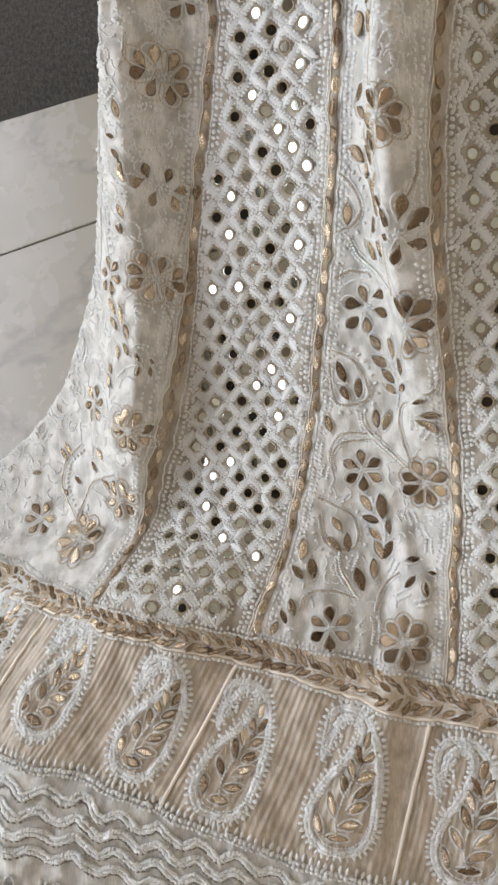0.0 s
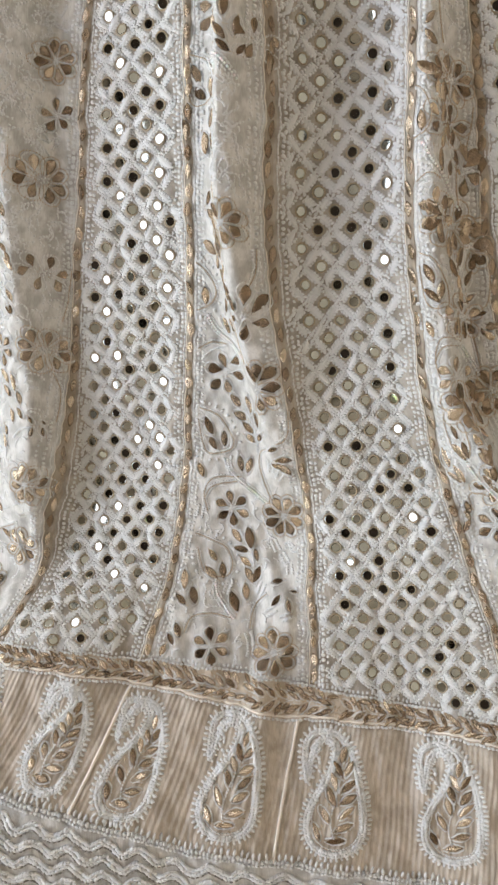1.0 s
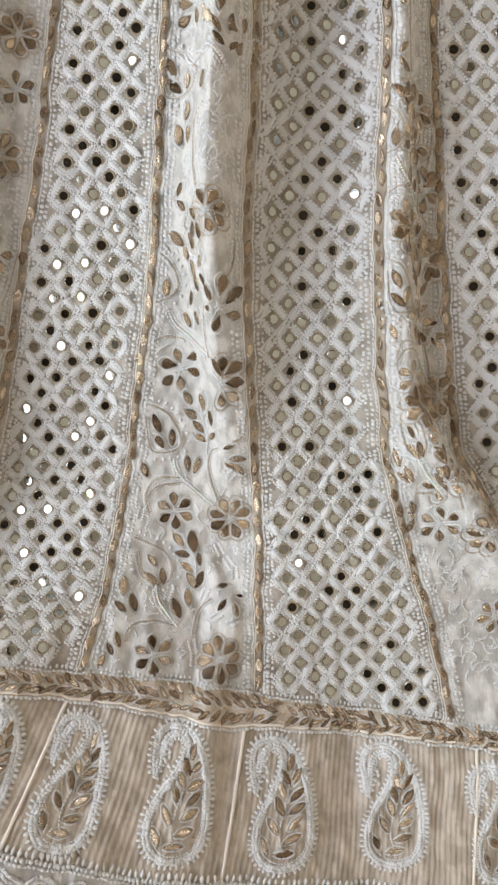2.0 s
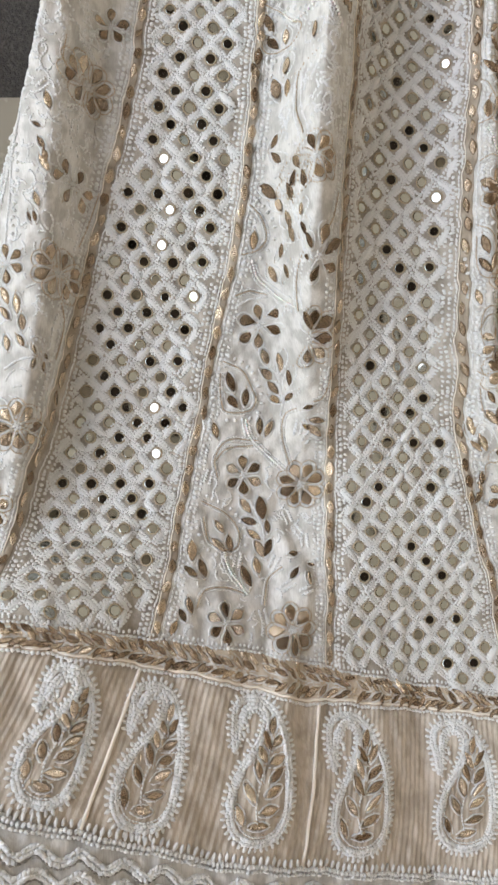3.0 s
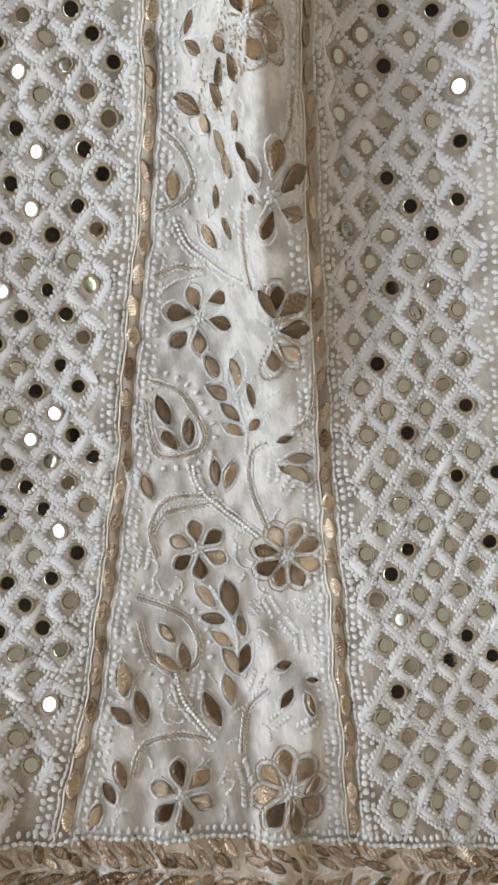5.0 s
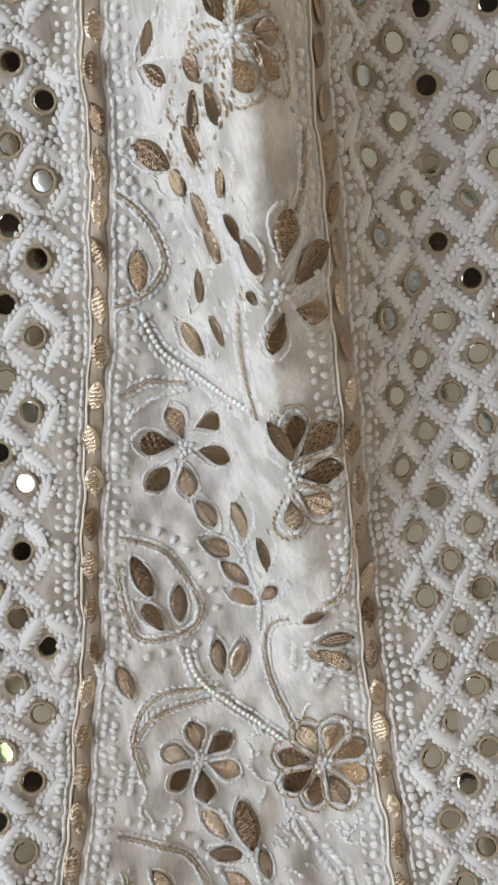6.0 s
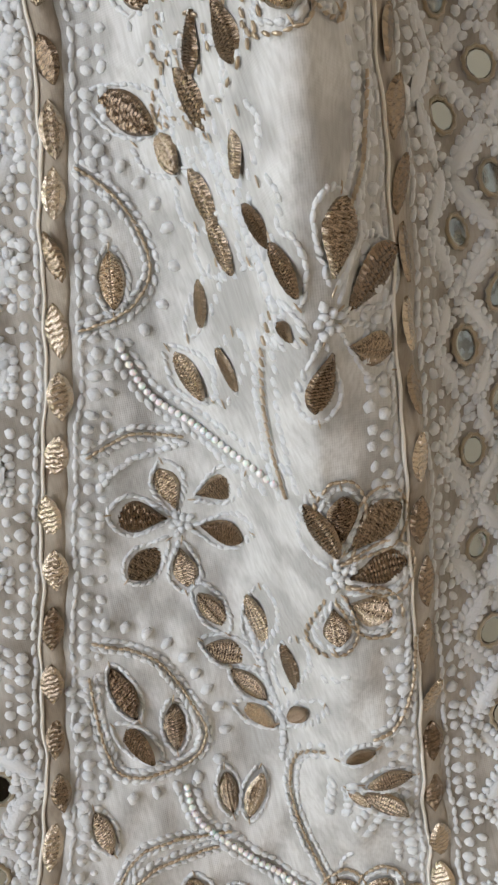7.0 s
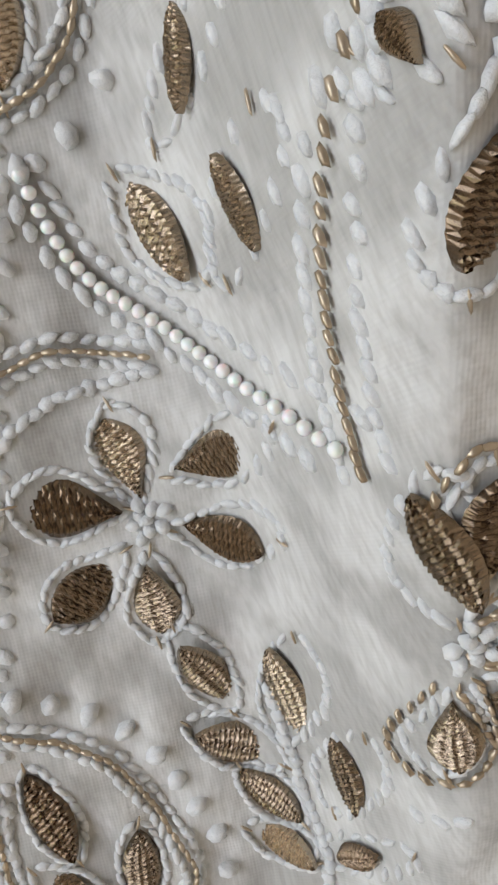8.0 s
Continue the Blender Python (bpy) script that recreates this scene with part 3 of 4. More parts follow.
def seam_strip(seam, label):
    """A gilt ribbon let in between two panels: cloth, leaf pads, cream piping and knotted borders."""
    y0 = -0.1
    for _ in range(12):
        y0 = float(HEM_TOP(seam(y0)))
    y = np.linspace(y0, TOP_Y, 300)
    x = seam(y)
    s = np.linspace(-1, 1, 7)
    X, Y = x[:, None] + HALF * s[None], np.repeat(y[:, None], 7, 1)
    Z = height(X, Y) + 0.0007 - 0.0006 * s[None] ** 2
    ribbon = under_skirt(child("seam_ribbon", grid_mesh("seam_ribbon", X, Y, Z, STRIPCLOTH), skirt, label))
    child("piping", cord_mesh("piping", np.stack([x - 0.0027, y], -1), 0.0004, PIPING, 0.0004), ribbon, "cream piping cord")
    at = y0 + 0.007
    while at < TOP_Y - 0.01:
        step = 0.0119 + rng.uniform(-0.001, 0.001)
        sx = float(seam(at))
        ang = math.degrees(math.atan2(0.01, float(seam(at + 0.01)) - sx))
        ob = child("gilt_leaf", LEAF, ribbon)
        ob.matrix_basis = seat_matrix(sx + rng.normal(0, 0.0003), at, ang + rng.normal(0, 4), 0.0104 * rng.uniform(0.9, 1.08), 0.0051 * rng.uniform(0.85, 1.1), 0.0009, 0.0011, (rng.normal(0, 0.13), rng.normal(0, 0.14)))
        at += step
    st = Stitches()
    line = np.stack([x, y], -1)
    for side in (-1, 1):
        st.along(line, 0.0026, 0.0031, 0.0013, 0.0009, 0.0002, side * 0.0041, 0, 0.2)
        st.along(line, 0.0032, 0.0030, 0.0026, 0.0013, 0.0003, side * 0.0066, 80, 0.22)
        st.along(line, 0.0030, 0.0026, 0.0022, 0.0010, 0.0002, side * 0.0096, 60, 0.28)
    st.build("knotted_border", THREAD, ribbon, "white knotted thread border")
    return ribbon


def lattice_panel(name, left, right, start, label):
    """Net ground, slanting bars of padded stitches, a mirror with its gilt ring in every opening."""
    ground = panel_grid(name, left, right, NET, label)
    bars = Stitches()
    mid = lambda q: (left(q) + right(q)) / 2
    rows = []
    for way in (1, -1):
        y, k = start[1], 0
        while -0.19 < y < TOP_Y - 0.01:
            if way == 1 or k:
                rows.append((y, k * way))
            u = min(max((y - 0.05) / 0.12, 0), 1)
            y += way * (start[3] + start[2] * u * u * (3 - 2 * u))
            k += 1
    count = 0
    for y, k in rows:
        dy = start[3] + start[2] * min(max((y - 0.05) / 0.12, 0), 1) ** 2
        dx = 0.945 * dy
        for i in range(-7, 8):
            b = start[0] + 2 * dx * i + (dx if k % 2 else 0)
            yy = y - 0.05 * b
            x = float(mid(yy)) + b
            l, r = float(left(yy)) + 0.0125, float(right(yy)) - 0.0125
            if not l < x < r or yy < HEM_TOP(x) + 0.006:
                continue
            # four bars surround the opening: build the two on its upper side, and the lower where none follows
            for sx, sy in ((1, 1), (-1, 1), (1, -1), (-1, -1)):
                cx, cy = x + sx * dx / 2, yy + sy * dy / 2
                lo = yy < HEM_TOP(x) + 0.018
                out = not (l < x + sx * dx < r)
                if sy < 0 and not (lo or out):
                    continue
                ang = math.degrees(math.atan2(-sx * sy * dy, dx))
                half = math.hypot(dx, dy) / 2
                ca, sa = math.cos(radians(ang)), math.sin(radians(ang))
                for side in (-1, 1):
                    for q in range(7):
                        u = (q + 0.5) / 7 * 2 - 1
                        w = side * (0.0006 + 0.00135 * (1 - u * u) ** 0.6)
                        px, py = cx + ca * u * half * 1.0 - sa * w, cy + sa * u * half * 1.0 + ca * w
                        bars.add(px + rng.normal(0, 0.0001), py + rng.normal(0, 0.0001), ang + side * (60 - 20 * u) + rng.normal(0, 10), 0.0027 * rng.uniform(0.85, 1.15), 0.0020, 0.0012 * rng.uniform(0.8, 1.2), 0.0003)
                bars.add(cx, cy, ang + rng.normal(0, 2), half * 2.0, 0.0047 * rng.uniform(0.92, 1.08), 0.0013, 0.0002)
            if count < 290:
                tx, ty = rng.normal(0, 0.1), rng.normal(0, 0.1)
                d = 0.0064 * rng.uniform(0.92, 1.06)
                glass = child("mirror", DISC, ground)
                glass.matrix_basis = seat_matrix(x, yy, rng.uniform(0, 360), d, d, d, 0.0004, (tx, ty))
                ring = child("mirror_ring", RING, ground)
                ring.matrix_basis = seat_matrix(x, yy, rng.uniform(0, 360), d * 1.02, d * rng.uniform(0.96, 1.06), d * 0.9, 0.0001, (tx * 0.6, ty * 0.6))
                count += 1
    bars.build("lattice_stitching", THREAD, ground, "white padded lattice stitching")
    return ground


def outline_of(cx, cy, ang, length, width, tear, grow):
    th = np.linspace(0, 1, 26)
    half = (np.sin(np.pi * th ** 1.5) ** 0.75 if tear else np.sin(np.pi * th) ** 0.75) * 0.5
    u = np.concatenate([th - 0.5, (th - 0.5)[::-1]]) * (length + 2 * grow)
    v = np.concatenate([half * width + grow, -(half * width + grow)[::-1]])
    a = radians(ang)
    return np.stack([cx + u * math.cos(a) - v * math.sin(a), cy + u * math.sin(a) + v * math.cos(a)], -1)


class Embroidery:
    """All that is sewn on one panel."""

    def __init__(self, ground, fine=False):
        self.ground, self.white, self.gilt, self.fine = ground, Stitches(), Stitches(), fine

    def pad(self, x, y, ang, length, width, tear=False, chain=False, edged=True):
        ob = child("gilt_petal" if tear else "gilt_leaf", (FINE_PETAL if tear else FINE_LEAF) if self.fine else (PETAL if tear else LEAF), self.ground)
        ob.matrix_basis = seat_matrix(x, y, ang, length, width, 0.0013, 0.0006, (rng.normal(0, 0.12), rng.normal(0, 0.12)))
        line = outline_of(x, y, ang, length, width, tear, 0.0006)
        if edged:
            self.white.along(line, 0.0015, 0.0024, 0.0010, 0.0008, 0.0002, 0.0, 10, 0.25)
        if chain:
            self.gilt.along(outline_of(x, y, ang, length, width, tear, 0.0016), 0.0014, 0.0018, 0.0007, 0.0007, 0.0006)
        a = radians(ang)
        for e in (-1, 1):
            self.gilt.add(x + e * (length / 2 + 0.0008) * math.cos(a), y + e * (length / 2 + 0.0008) * math.sin(a), ang + 12 * e, 0.0022, 0.0004, 0.0004, 0.0005)

    def leaves(self, rows, shift=None):
        for x, y, ang, length in rows:
            px, py = x / 1000, y / 1000
            if shift:
                px, py = shift(px, py)
            self.pad(px, py, ang, length / 1000 * 1.15, length / 1000 * rng.uniform(0.46, 0.54))

    def petals(self, rows, shift=None, chain=False):
        cx = cy = 0
        for x, y, ang, length in rows:
            px, py = x / 1000, y / 1000
            if shift:
                px, py = shift(px, py)
            self.pad(px, py, ang, length / 1000 * 1.24, length / 1000 * rng.uniform(0.70, 0.80), True, chain)
            a = radians(ang)
            cx += px - math.cos(a) * length / 1000 * 0.75
            cy += py - math.sin(a) * length / 1000 * 0.75
        self.heart(cx / len(rows), cy / len(rows))

    def heart(self, x, y, r=0.0026):
        for k in range(9):
            a = 2.4 * k
            q = r * math.sqrt(k / 9)
            self.white.add(x + q * math.cos(a), y + q * math.sin(a), math.degrees(a), 0.0021, 0.0016, 0.0016, 0.0006)

    def flower(self, x, y, radius, n, turn=0.0, chain=True):
        for k in range(n):
            ang = turn + 360 * k / n
            a = radians(ang)
            r = radius * rng.uniform(0.94, 1.05)
            length = r * 0.72
            self.pad(x + math.cos(a) * r * 0.62, y + math.sin(a) * r * 0.62, ang, length, min(length * 0.66, 2 * r * 0.66 * math.sin(math.pi / n)), True, chain)
        self.heart(x, y, radius * 0.2)

    def vine(self, pts, kind, shift=None):
        p = [(a / 1000, b / 1000) for a, b in pts]
        if shift:
            p = [shift(a, b) for a, b in p]
        line = spline(p)
        if kind == "chain":
            self.gilt.along(line, 0.0014, 0.0019, 0.00075, 0.0008, 0.0008)
            self.white.along(line, 0.0019, 0.0026, 0.0013, 0.0010, 0.0002, 0.0012, 12, 0.2)
            self.white.along(line, 0.0019, 0.0026, 0.0013, 0.0010, 0.0002, -0.0012, -12, 0.2)
        elif kind == "pearl":
            d = np.concatenate([[0], np.cumsum(np.hypot(*np.diff(line, axis=0).T))])
            for s in np.arange(0.001, d[-1], 0.0016):
                px, py = float(np.interp(s, d, line[:, 0])), float(np.interp(s, d, line[:, 1]))
                ob = child("pearl", PEARL_ME, self.ground)
                ob.matrix_basis = seat_matrix(px, py, rng.uniform(0, 360), 0.0017, 0.0016, 0.0016, 0.0008)
            self.white.along(line, 0.0022, 0.0028, 0.0016, 0.0011, 0.0002, 0.0019, 15, 0.25)
            self.white.along(line, 0.0022, 0.0028, 0.0016, 0.0011, 0.0002, -0.0019, -15, 0.25)
        else:
            self.white.along(line, 0.0017, 0.0027, 0.0018, 0.0012, 0.0003, 0.0, 0.0, 0.25)

    def teeth(self, pts, side, shift=None, gap=0.0042):
        """Loose knots standing off a vine."""
        p = [(a / 1000, b / 1000) for a, b in pts]
        if shift:
            p = [shift(a, b) for a, b in p]
        self.white.along(spline(p), gap, 0.0031, 0.0023, 0.0021, 0.0006, side, 90)

    def spray(self, x, y, ang, n=5, size=0.003):
        """A fern of white padded stitches."""
        a = radians(ang)
        for k in range(n):
            for e in (-1, 1):
                px = x + math.cos(a) * k * size * 0.62 + e * math.sin(a) * size * 0.6
                py = y + math.sin(a) * k * size * 0.62 - e * math.cos(a) * size * 0.6
                self.white.add(px, py, ang - 45 * e + rng.normal(0, 8), size * rng.uniform(0.8, 1.2), 0.0021, 0.0012, 0.0003)

    def fill(self, left, right, y0, y1, count, calm=(1, 1)):
        """White curls, loops and knots between the gilt motifs."""
        taken = np.array([(r[0], r[1]) for r in self.white.rows[::3]])
        for _ in range(count):
            y = rng.uniform(y0, y1)
            if calm[0] < y < calm[1] and rng.random() < 0.93:
                continue
            l, r = float(left(y)) + 0.015, float(right(y)) - 0.015
            x = rng.uniform(l, r)
            if y < float(HEM_TOP(x)) + 0.008 or np.min(np.hypot(taken[:, 0] - x, taken[:, 1] - y)) < 0.0032:
                continue
            turn, bend, n = rng.uniform(0, 6.28), rng.choice([-1, 1]) * rng.uniform(0.25, 0.8), rng.integers(3, 8)
            for k in range(n):
                x, y, turn = x + 0.0017 * math.cos(turn), y + 0.0017 * math.sin(turn), turn + bend * (0.4 + 0.12 * k)
                if np.min(np.hypot(taken[:, 0] - x, taken[:, 1] - y)) < 0.0017:
                    break
                self.white.add(x, y, math.degrees(turn), 0.0024, 0.0013 * rng.uniform(0.8, 1.5), 0.0010, 0.0002)

    def done(self):
        self.white.build("thread_stitching", THREAD, self.ground, "white raised thread stitching")
        self.gilt.build("gilt_chain", CHAIN, self.ground, "gilt chain stitch")


# places in millimetres: x, y, turn in degrees, length
SPRIG_UPPER = [(88.0, 162.2, -41, 14.0), (98.5, 152.8, -82, 11.8), (93.7, 151.3, -43, 11.5), (102.1, 138.6, -99, 7.3), (97.7, 138.8, -64, 11.1), (103.1, 127.3, -97, 7.0), (98.9, 130.1, -65, 10.4), (105.3, 118.7, -79, 8.6), (94.8, 124.4, -127, 7.9), (90.6, 113.9, -61, 11.0), (97.2, 111.2, -105, 7.9), (79.0, 134.3, -97, 10.1)]
SPRIG_MIDDLE = [(86.3, 65.8, -68, 10.8), (95.8, 61.3, -101, 11.9), (88.3, 55.2, -36, 11.1), (100.5, 50.6, -106, 9.6), (91.6, 46.9, -54, 9.4), (92.3, 39.6, -35, 8.9), (100.5, 39.1, 27, 8.0), (63.6, 51.3, -75, 11.4), (73.2, 41.3, -96, 9.8), (64.2, 39.4, -50, 10.9), (52.7, 21.1, -78, 9.3), (82.2, 23.0, -90, 9.9), (88.0, 21.0, -111, 10.2), (110.2, 29.8, 12, 5.8), (116.1, 22.1, -6, 9.5), (109.6, 18.9, -52, 5.6), (115.2, 16.3, -49, 10.8)]
PETALS_A = [(82.2, 93.2, 94, 8.3), (92.1, 91.0, 11, 7.8), (91.5, 82.1, -18, 8.7), (82.2, 76.3, -96, 8.0), (74.7, 79.2, -147, 9.1), (74.9, 88.8, 167, 9.9)]
PETALS_B = [(110.8, 79.2, 87, 8.3), (117.1, 76.9, 31, 10.9), (117.3, 68.7, -6, 10.4), (115.1, 61.1, -38, 8.7), (108.3, 59.1, -95, 6.9), (107.3, 78.1, 98, 10.6)]
PETALS_F = [(113.9, 121.8, 78, 10.3), (120.3, 117.4, 36, 12.6), (119.0, 106.7, -29, 9.4), (109.0, 101.9, -99, 8.5), (104.7, 110.5, 130, 3.5)]
SPRIG_TOP = [(101.8, 236.3, -107, 11.3), (94.8, 223.2, -79, 14.2), (101.0, 220.3, -126, 9.1), (92.7, 190.4, -134, 7.9), (93.3, 179.7, -47, 9.6)]
SPRIG_LOWER = [(71.2, -27.6, -60, 10.9), (81.1, -30.0, -85, 13.3), (73.6, -38.1, -20, 10.4), (84.7, -42.4, -85, 7.9), (75.8, -47.2, -43, 9.4), (84.2, -55.9, -120, 11.2), (79.0, -57.1, -62, 12.4), (52.7, -40.6, -59, 8.3), (51.3, -52.9, -49, 11.3), (58.8, -52.2, -89, 10.4), (33.3, -55.3, -90, 11.9), (39.1, -66.5, -86, 11.8), (31.2, -68.4, -48, 9.6), (75.4, -67.4, -87, 10.5), (67.1, -73.6, -81, 13.2), (28.8, -88.7, -81, 9.1), (24.2, -94.0, -67, 7.5), (18.0, -101.2, -119, 8.5), (99.2, -61.1, 12, 6.8), (110.4, -68.8, -14, 4.0), (98.1, -73.8, -130, 7.9), (106.9, -77.5, -80, 7.7)]
LEFT_SPRIG = [(-42.3, 201.1, -78, 9.2), (-49.2, 188.9, -34, 5.0), (-47.1, 178.3, -65, 6.7), (-45.9, 167.6, -63, 8.7), (-45.3, 171.6, -83, 6.9), (-51.2, 149.1, -76, 7.7), (-55.8, 140.5, -78, 5.2), (-52.8, 140.2, -82, 5.6), (-72.7, 99.5, -74, 9.7), (-65.8, 93.6, -89, 10.5), (-73.2, 89.2, -54, 8.7), (-63.0, 82.5, -89, 9.1), (-72.6, 71.9, -83, 9.0), (-64.3, 72.0, -58, 7.9), (-84.0, 54.9, -62, 9.2), (-81.2, 62.5, -66, 7.4), (-56.9, 66.4, -69, 4.8), (-51.2, 64.2, -37, 3.5), (-57.5, 58.0, -107, 5.6), (-52.7, 57.7, -79, 5.5)]
LEFT_LOW = [(-140.6, 12.3, -60, 10.3), (-144.9, 9.2, -68, 8.6), (-130.8, -9.4, -40, 6.5), (-143.8, -17.6, -35, 7.7), (-104.3, 8.1, -51, 8.5), (-112.6, 0.1, -66, 6.3), (-101.0, -12.2, -51, 7.5), (-83.9, -18.5, -73, 7.4), (-93.1, -11.5, 36, 7.3), (-170.2, -3.4, 4, 5.8)]
VINE_PEARL_1 = [(77.6, 123.0), (82.0, 113.0), (91.9, 102.8), (101.9, 88.2)]
CHAIN_1 = [(76.6, 155.1), (81.6, 149.9), (85.8, 142.7), (86.9, 134.9), (81.1, 128.5), (70.7, 126.5)]
CHAIN_2 = [(66.5, 102.7), (76.8, 105.6), (87.3, 102.9)]
CHAIN_3 = [(103.7, 114.7), (101.9, 109.6), (101.7, 97.3), (103.0, 85.2)]
CHAIN_4 = [(123.8, 147.5), (120.9, 134.5), (115.7, 125.1)]
CHAIN_5 = [(59.1, 64.1), (71.2, 57.9), (77.7, 46.3), (79.5, 38.0), (74.6, 32.6), (61.0, 32.3), (57.1, 39.2), (56.9, 56.8)]
CHAIN_6 = [(124.2, 53.1), (122.6, 41.4), (118.5, 34.7), (113.1, 33.1)]
VINE_PEARL_2 = [(72.8, 27.8), (75.0, 17.3), (84.5, 6.5), (97.9, -6.9)]
CHAIN_7 = [(101.2, -4.1), (97.0, 12.1), (96.5, 22.4), (99.3, 29.4), (104.7, 30.8)]
CHAIN_8 = [(51.9, 1.7), (60.6, 9.3), (77.6, 10.7)]
STEM_1 = [(97.4, 37.3), (95.7, 28.2)]
CHAIN_9 = [(81.0, 13.6), (61.6, 14.7), (52.1, 4.2), (53.0, -8.7)]
CHAIN_10 = [(41.6, -23.6), (60.5, -34.7), (65.9, -48.1), (60.6, -56.5), (45.9, -51.1), (42.2, -34.0)]
VINE_PEARL_3 = [(54.0, -56.5), (56.0, -68.8), (66.6, -84.5)]
CHAIN_11 = [(33.0, -90.8), (38.5, -81.0), (51.8, -79.7), (64.4, -84.0)]
CHAIN_12 = [(76.9, -92.3), (81.4, -77.4), (91.3, -69.2)]
CHAIN_13 = [(112.1, 222.0), (105.9, 222.3), (102.9, 198.4), (103.5, 179.4)]
STEM_2 = [(73.9, -24.2), (81.7, -42.5), (80.5, -58.9)]
KNOT_1 = [(67.2, 95.6), (75.3, 100.5), (87.7, 101.6)]
STEM_3 = [(98.3, 148.9), (101.9, 127.2), (104.0, 109.2)]
STEM_4 = [(93.4, 62.5), (97.4, 37.3)]
LEFT_CHAIN_1 = [(-29.6, 133.4), (-19.7, 155.3), (-15.8, 165.5)]
LEFT_CHAIN_2 = [(-30.8, 238.6), (-33.3, 225.9), (-29.3, 220.9)]
LEFT_CHAIN_3 = [(-41.4, 98.4), (-40.6, 86.4), (-46.2, 64.8)]
LEFT_STEM_1 = [(-57.1, 228.1), (-58.2, 202.0), (-73.5, 150.8), (-86.5, 123.2)]
LEFT_STEM_2 = [(-74.4, 56.2), (-64.3, 61.1), (-55.0, 61.2)]
LEFT_STEM_3 = [(-70.1, 190.4), (-65.3, 174.4), (-71.6, 128.3)]
LEFT_CHAIN_4 = [(-125.3, 16.1), (-143.3, 5.3), (-147.1, -13.5), (-129.0, -37.4)]
LEFT_CHAIN_5 = [(-131.1, -37.3), (-116.9, -12.9), (-89.8, -5.9)]


def sew_front(em, shift=None, rich=True):
    """The flowering vine of one panel."""
    em.leaves(SPRIG_UPPER, shift)
    em.leaves(SPRIG_MIDDLE, shift)
    em.leaves(SPRIG_LOWER, shift)
    em.leaves(SPRIG_TOP, shift)
    em.petals(PETALS_A, shift)
    em.petals(PETALS_B[:5], shift, True)
    em.leaves(PETALS_B[5:], shift)
    em.petals(PETALS_F, shift)
    put = (lambda a, b: shift(a, b)) if shift else (lambda a, b: (a, b))
    em.flower(*put(0.1074, 0.1612), 0.0132, 8, 12)
    em.flower(*put(0.0705, -0.0079), 0.0128, 6, 90, False)
    em.flower(*put(0.1080, -0.0164), 0.0146, 8, 20)
    em.flower(*put(0.0508, -0.1012), 0.0129, 6, 90, False)
    em.flower(*put(0.0936, -0.1088), 0.0155, 8, 0)
    for line in (CHAIN_1, CHAIN_2, CHAIN_3, CHAIN_4, CHAIN_5, CHAIN_6, CHAIN_7, CHAIN_8, CHAIN_9, CHAIN_10, CHAIN_11, CHAIN_12, CHAIN_13):
        em.vine(line, "chain", shift)
    for line in (VINE_PEARL_1, VINE_PEARL_2, VINE_PEARL_3):
        em.vine(line, "pearl", shift)
    for line in (STEM_1, STEM_2, STEM_3, STEM_4, KNOT_1):
        em.vine(line, "knots", shift)
    em.teeth(CHAIN_1, 0.0048, shift)
    em.teeth(CHAIN_5, 0.0046, shift)
    em.teeth(CHAIN_10, 0.0046, shift)
    for x, y, a in ((0.1051, 0.0154, 80), (0.1095, 0.0101, 50), (0.0950, -0.0170, -80), (0.0976, -0.0331, -70), (0.1030, -0.0431, -60), (0.0904, -0.0830, 30), (0.1016, -0.0861, 20), (0.0770, -0.1028, 100), (0.0761, -0.1109, 80), (0.1083, -0.0492, -90), (0.1041, 0.2077, 80), (0.1069, 0.2108, 60), (0.0851, -0.0694, 60), (0.0462, -0.0116, 70), (0.0475, 0.0231, 95), (0.0613, -0.0673, 70)):
        em.spray(*put(x, y), a)


front = panel_grid("floral_panel", SEAM_B, SEAM_C, CLOTH, "sheer white floral panel with gilt flowers")
sew = Embroidery(front, True)
sew_front(sew)
# the vine goes on above
up = lambda a, b: (a + 0.030, b + 0.215)
sew.leaves(SPRIG_MIDDLE[:12], up)
sew.petals(PETALS_A, up)
sew.flower(0.147, 0.325, 0.0165, 8, 5)
sew.flower(0.139, 0.262, 0.0125, 5, 20, False)
sew.vine(CHAIN_5, "chain", up)
sew.teeth(CHAIN_5, 0.0046, up)
sew.vine(VINE_PEARL_1, "pearl", lambda a, b: (a + 0.025, b + 0.15))
sew.flower(0.152, 0.40, 0.0165, 8, 5)
sew.fill(SEAM_B, SEAM_C, -0.13, TOP_Y, 1100, (0.0, 0.16))
sew.done()

side_panel = panel_grid("floral_panel", EDGE, SEAM_A, CLOTH, "sheer white floral panel along the free edge")
sew = Embroidery(side_panel)
sew.leaves(LEFT_SPRIG)
sew.leaves(LEFT_LOW)
for x, y, r, n, turn, chain in ((-0.0203, 0.2219, 0.0154, 8, 10, True), (-0.0308, 0.1638, 0.0129, 6, 0, False), (-0.0416, 0.1134, 0.0146, 8, 22, True), (-0.0712, 0.1176, 0.0117, 6, 30, False), (-0.0677, 0.0219, 0.0143, 8, 0, True), (-0.0884, -0.0228, 0.0129, 6, 10, True), (-0.1222, -0.0489, 0.0167, 8, 12, True), (-0.1075, 0.0423, 0.0135, 6, 0, False), (-0.1655, -0.0365, 0.0132, 6, 0, False), (-0.0002, 0.2953, 0.0136, 8, 0, True), (-0.0048, 0.2613, 0.0112, 5, 15, False), (0.0143, 0.3555, 0.0153, 8, 5, True)):
    sew.flower(x, y, r, n, turn, chain)
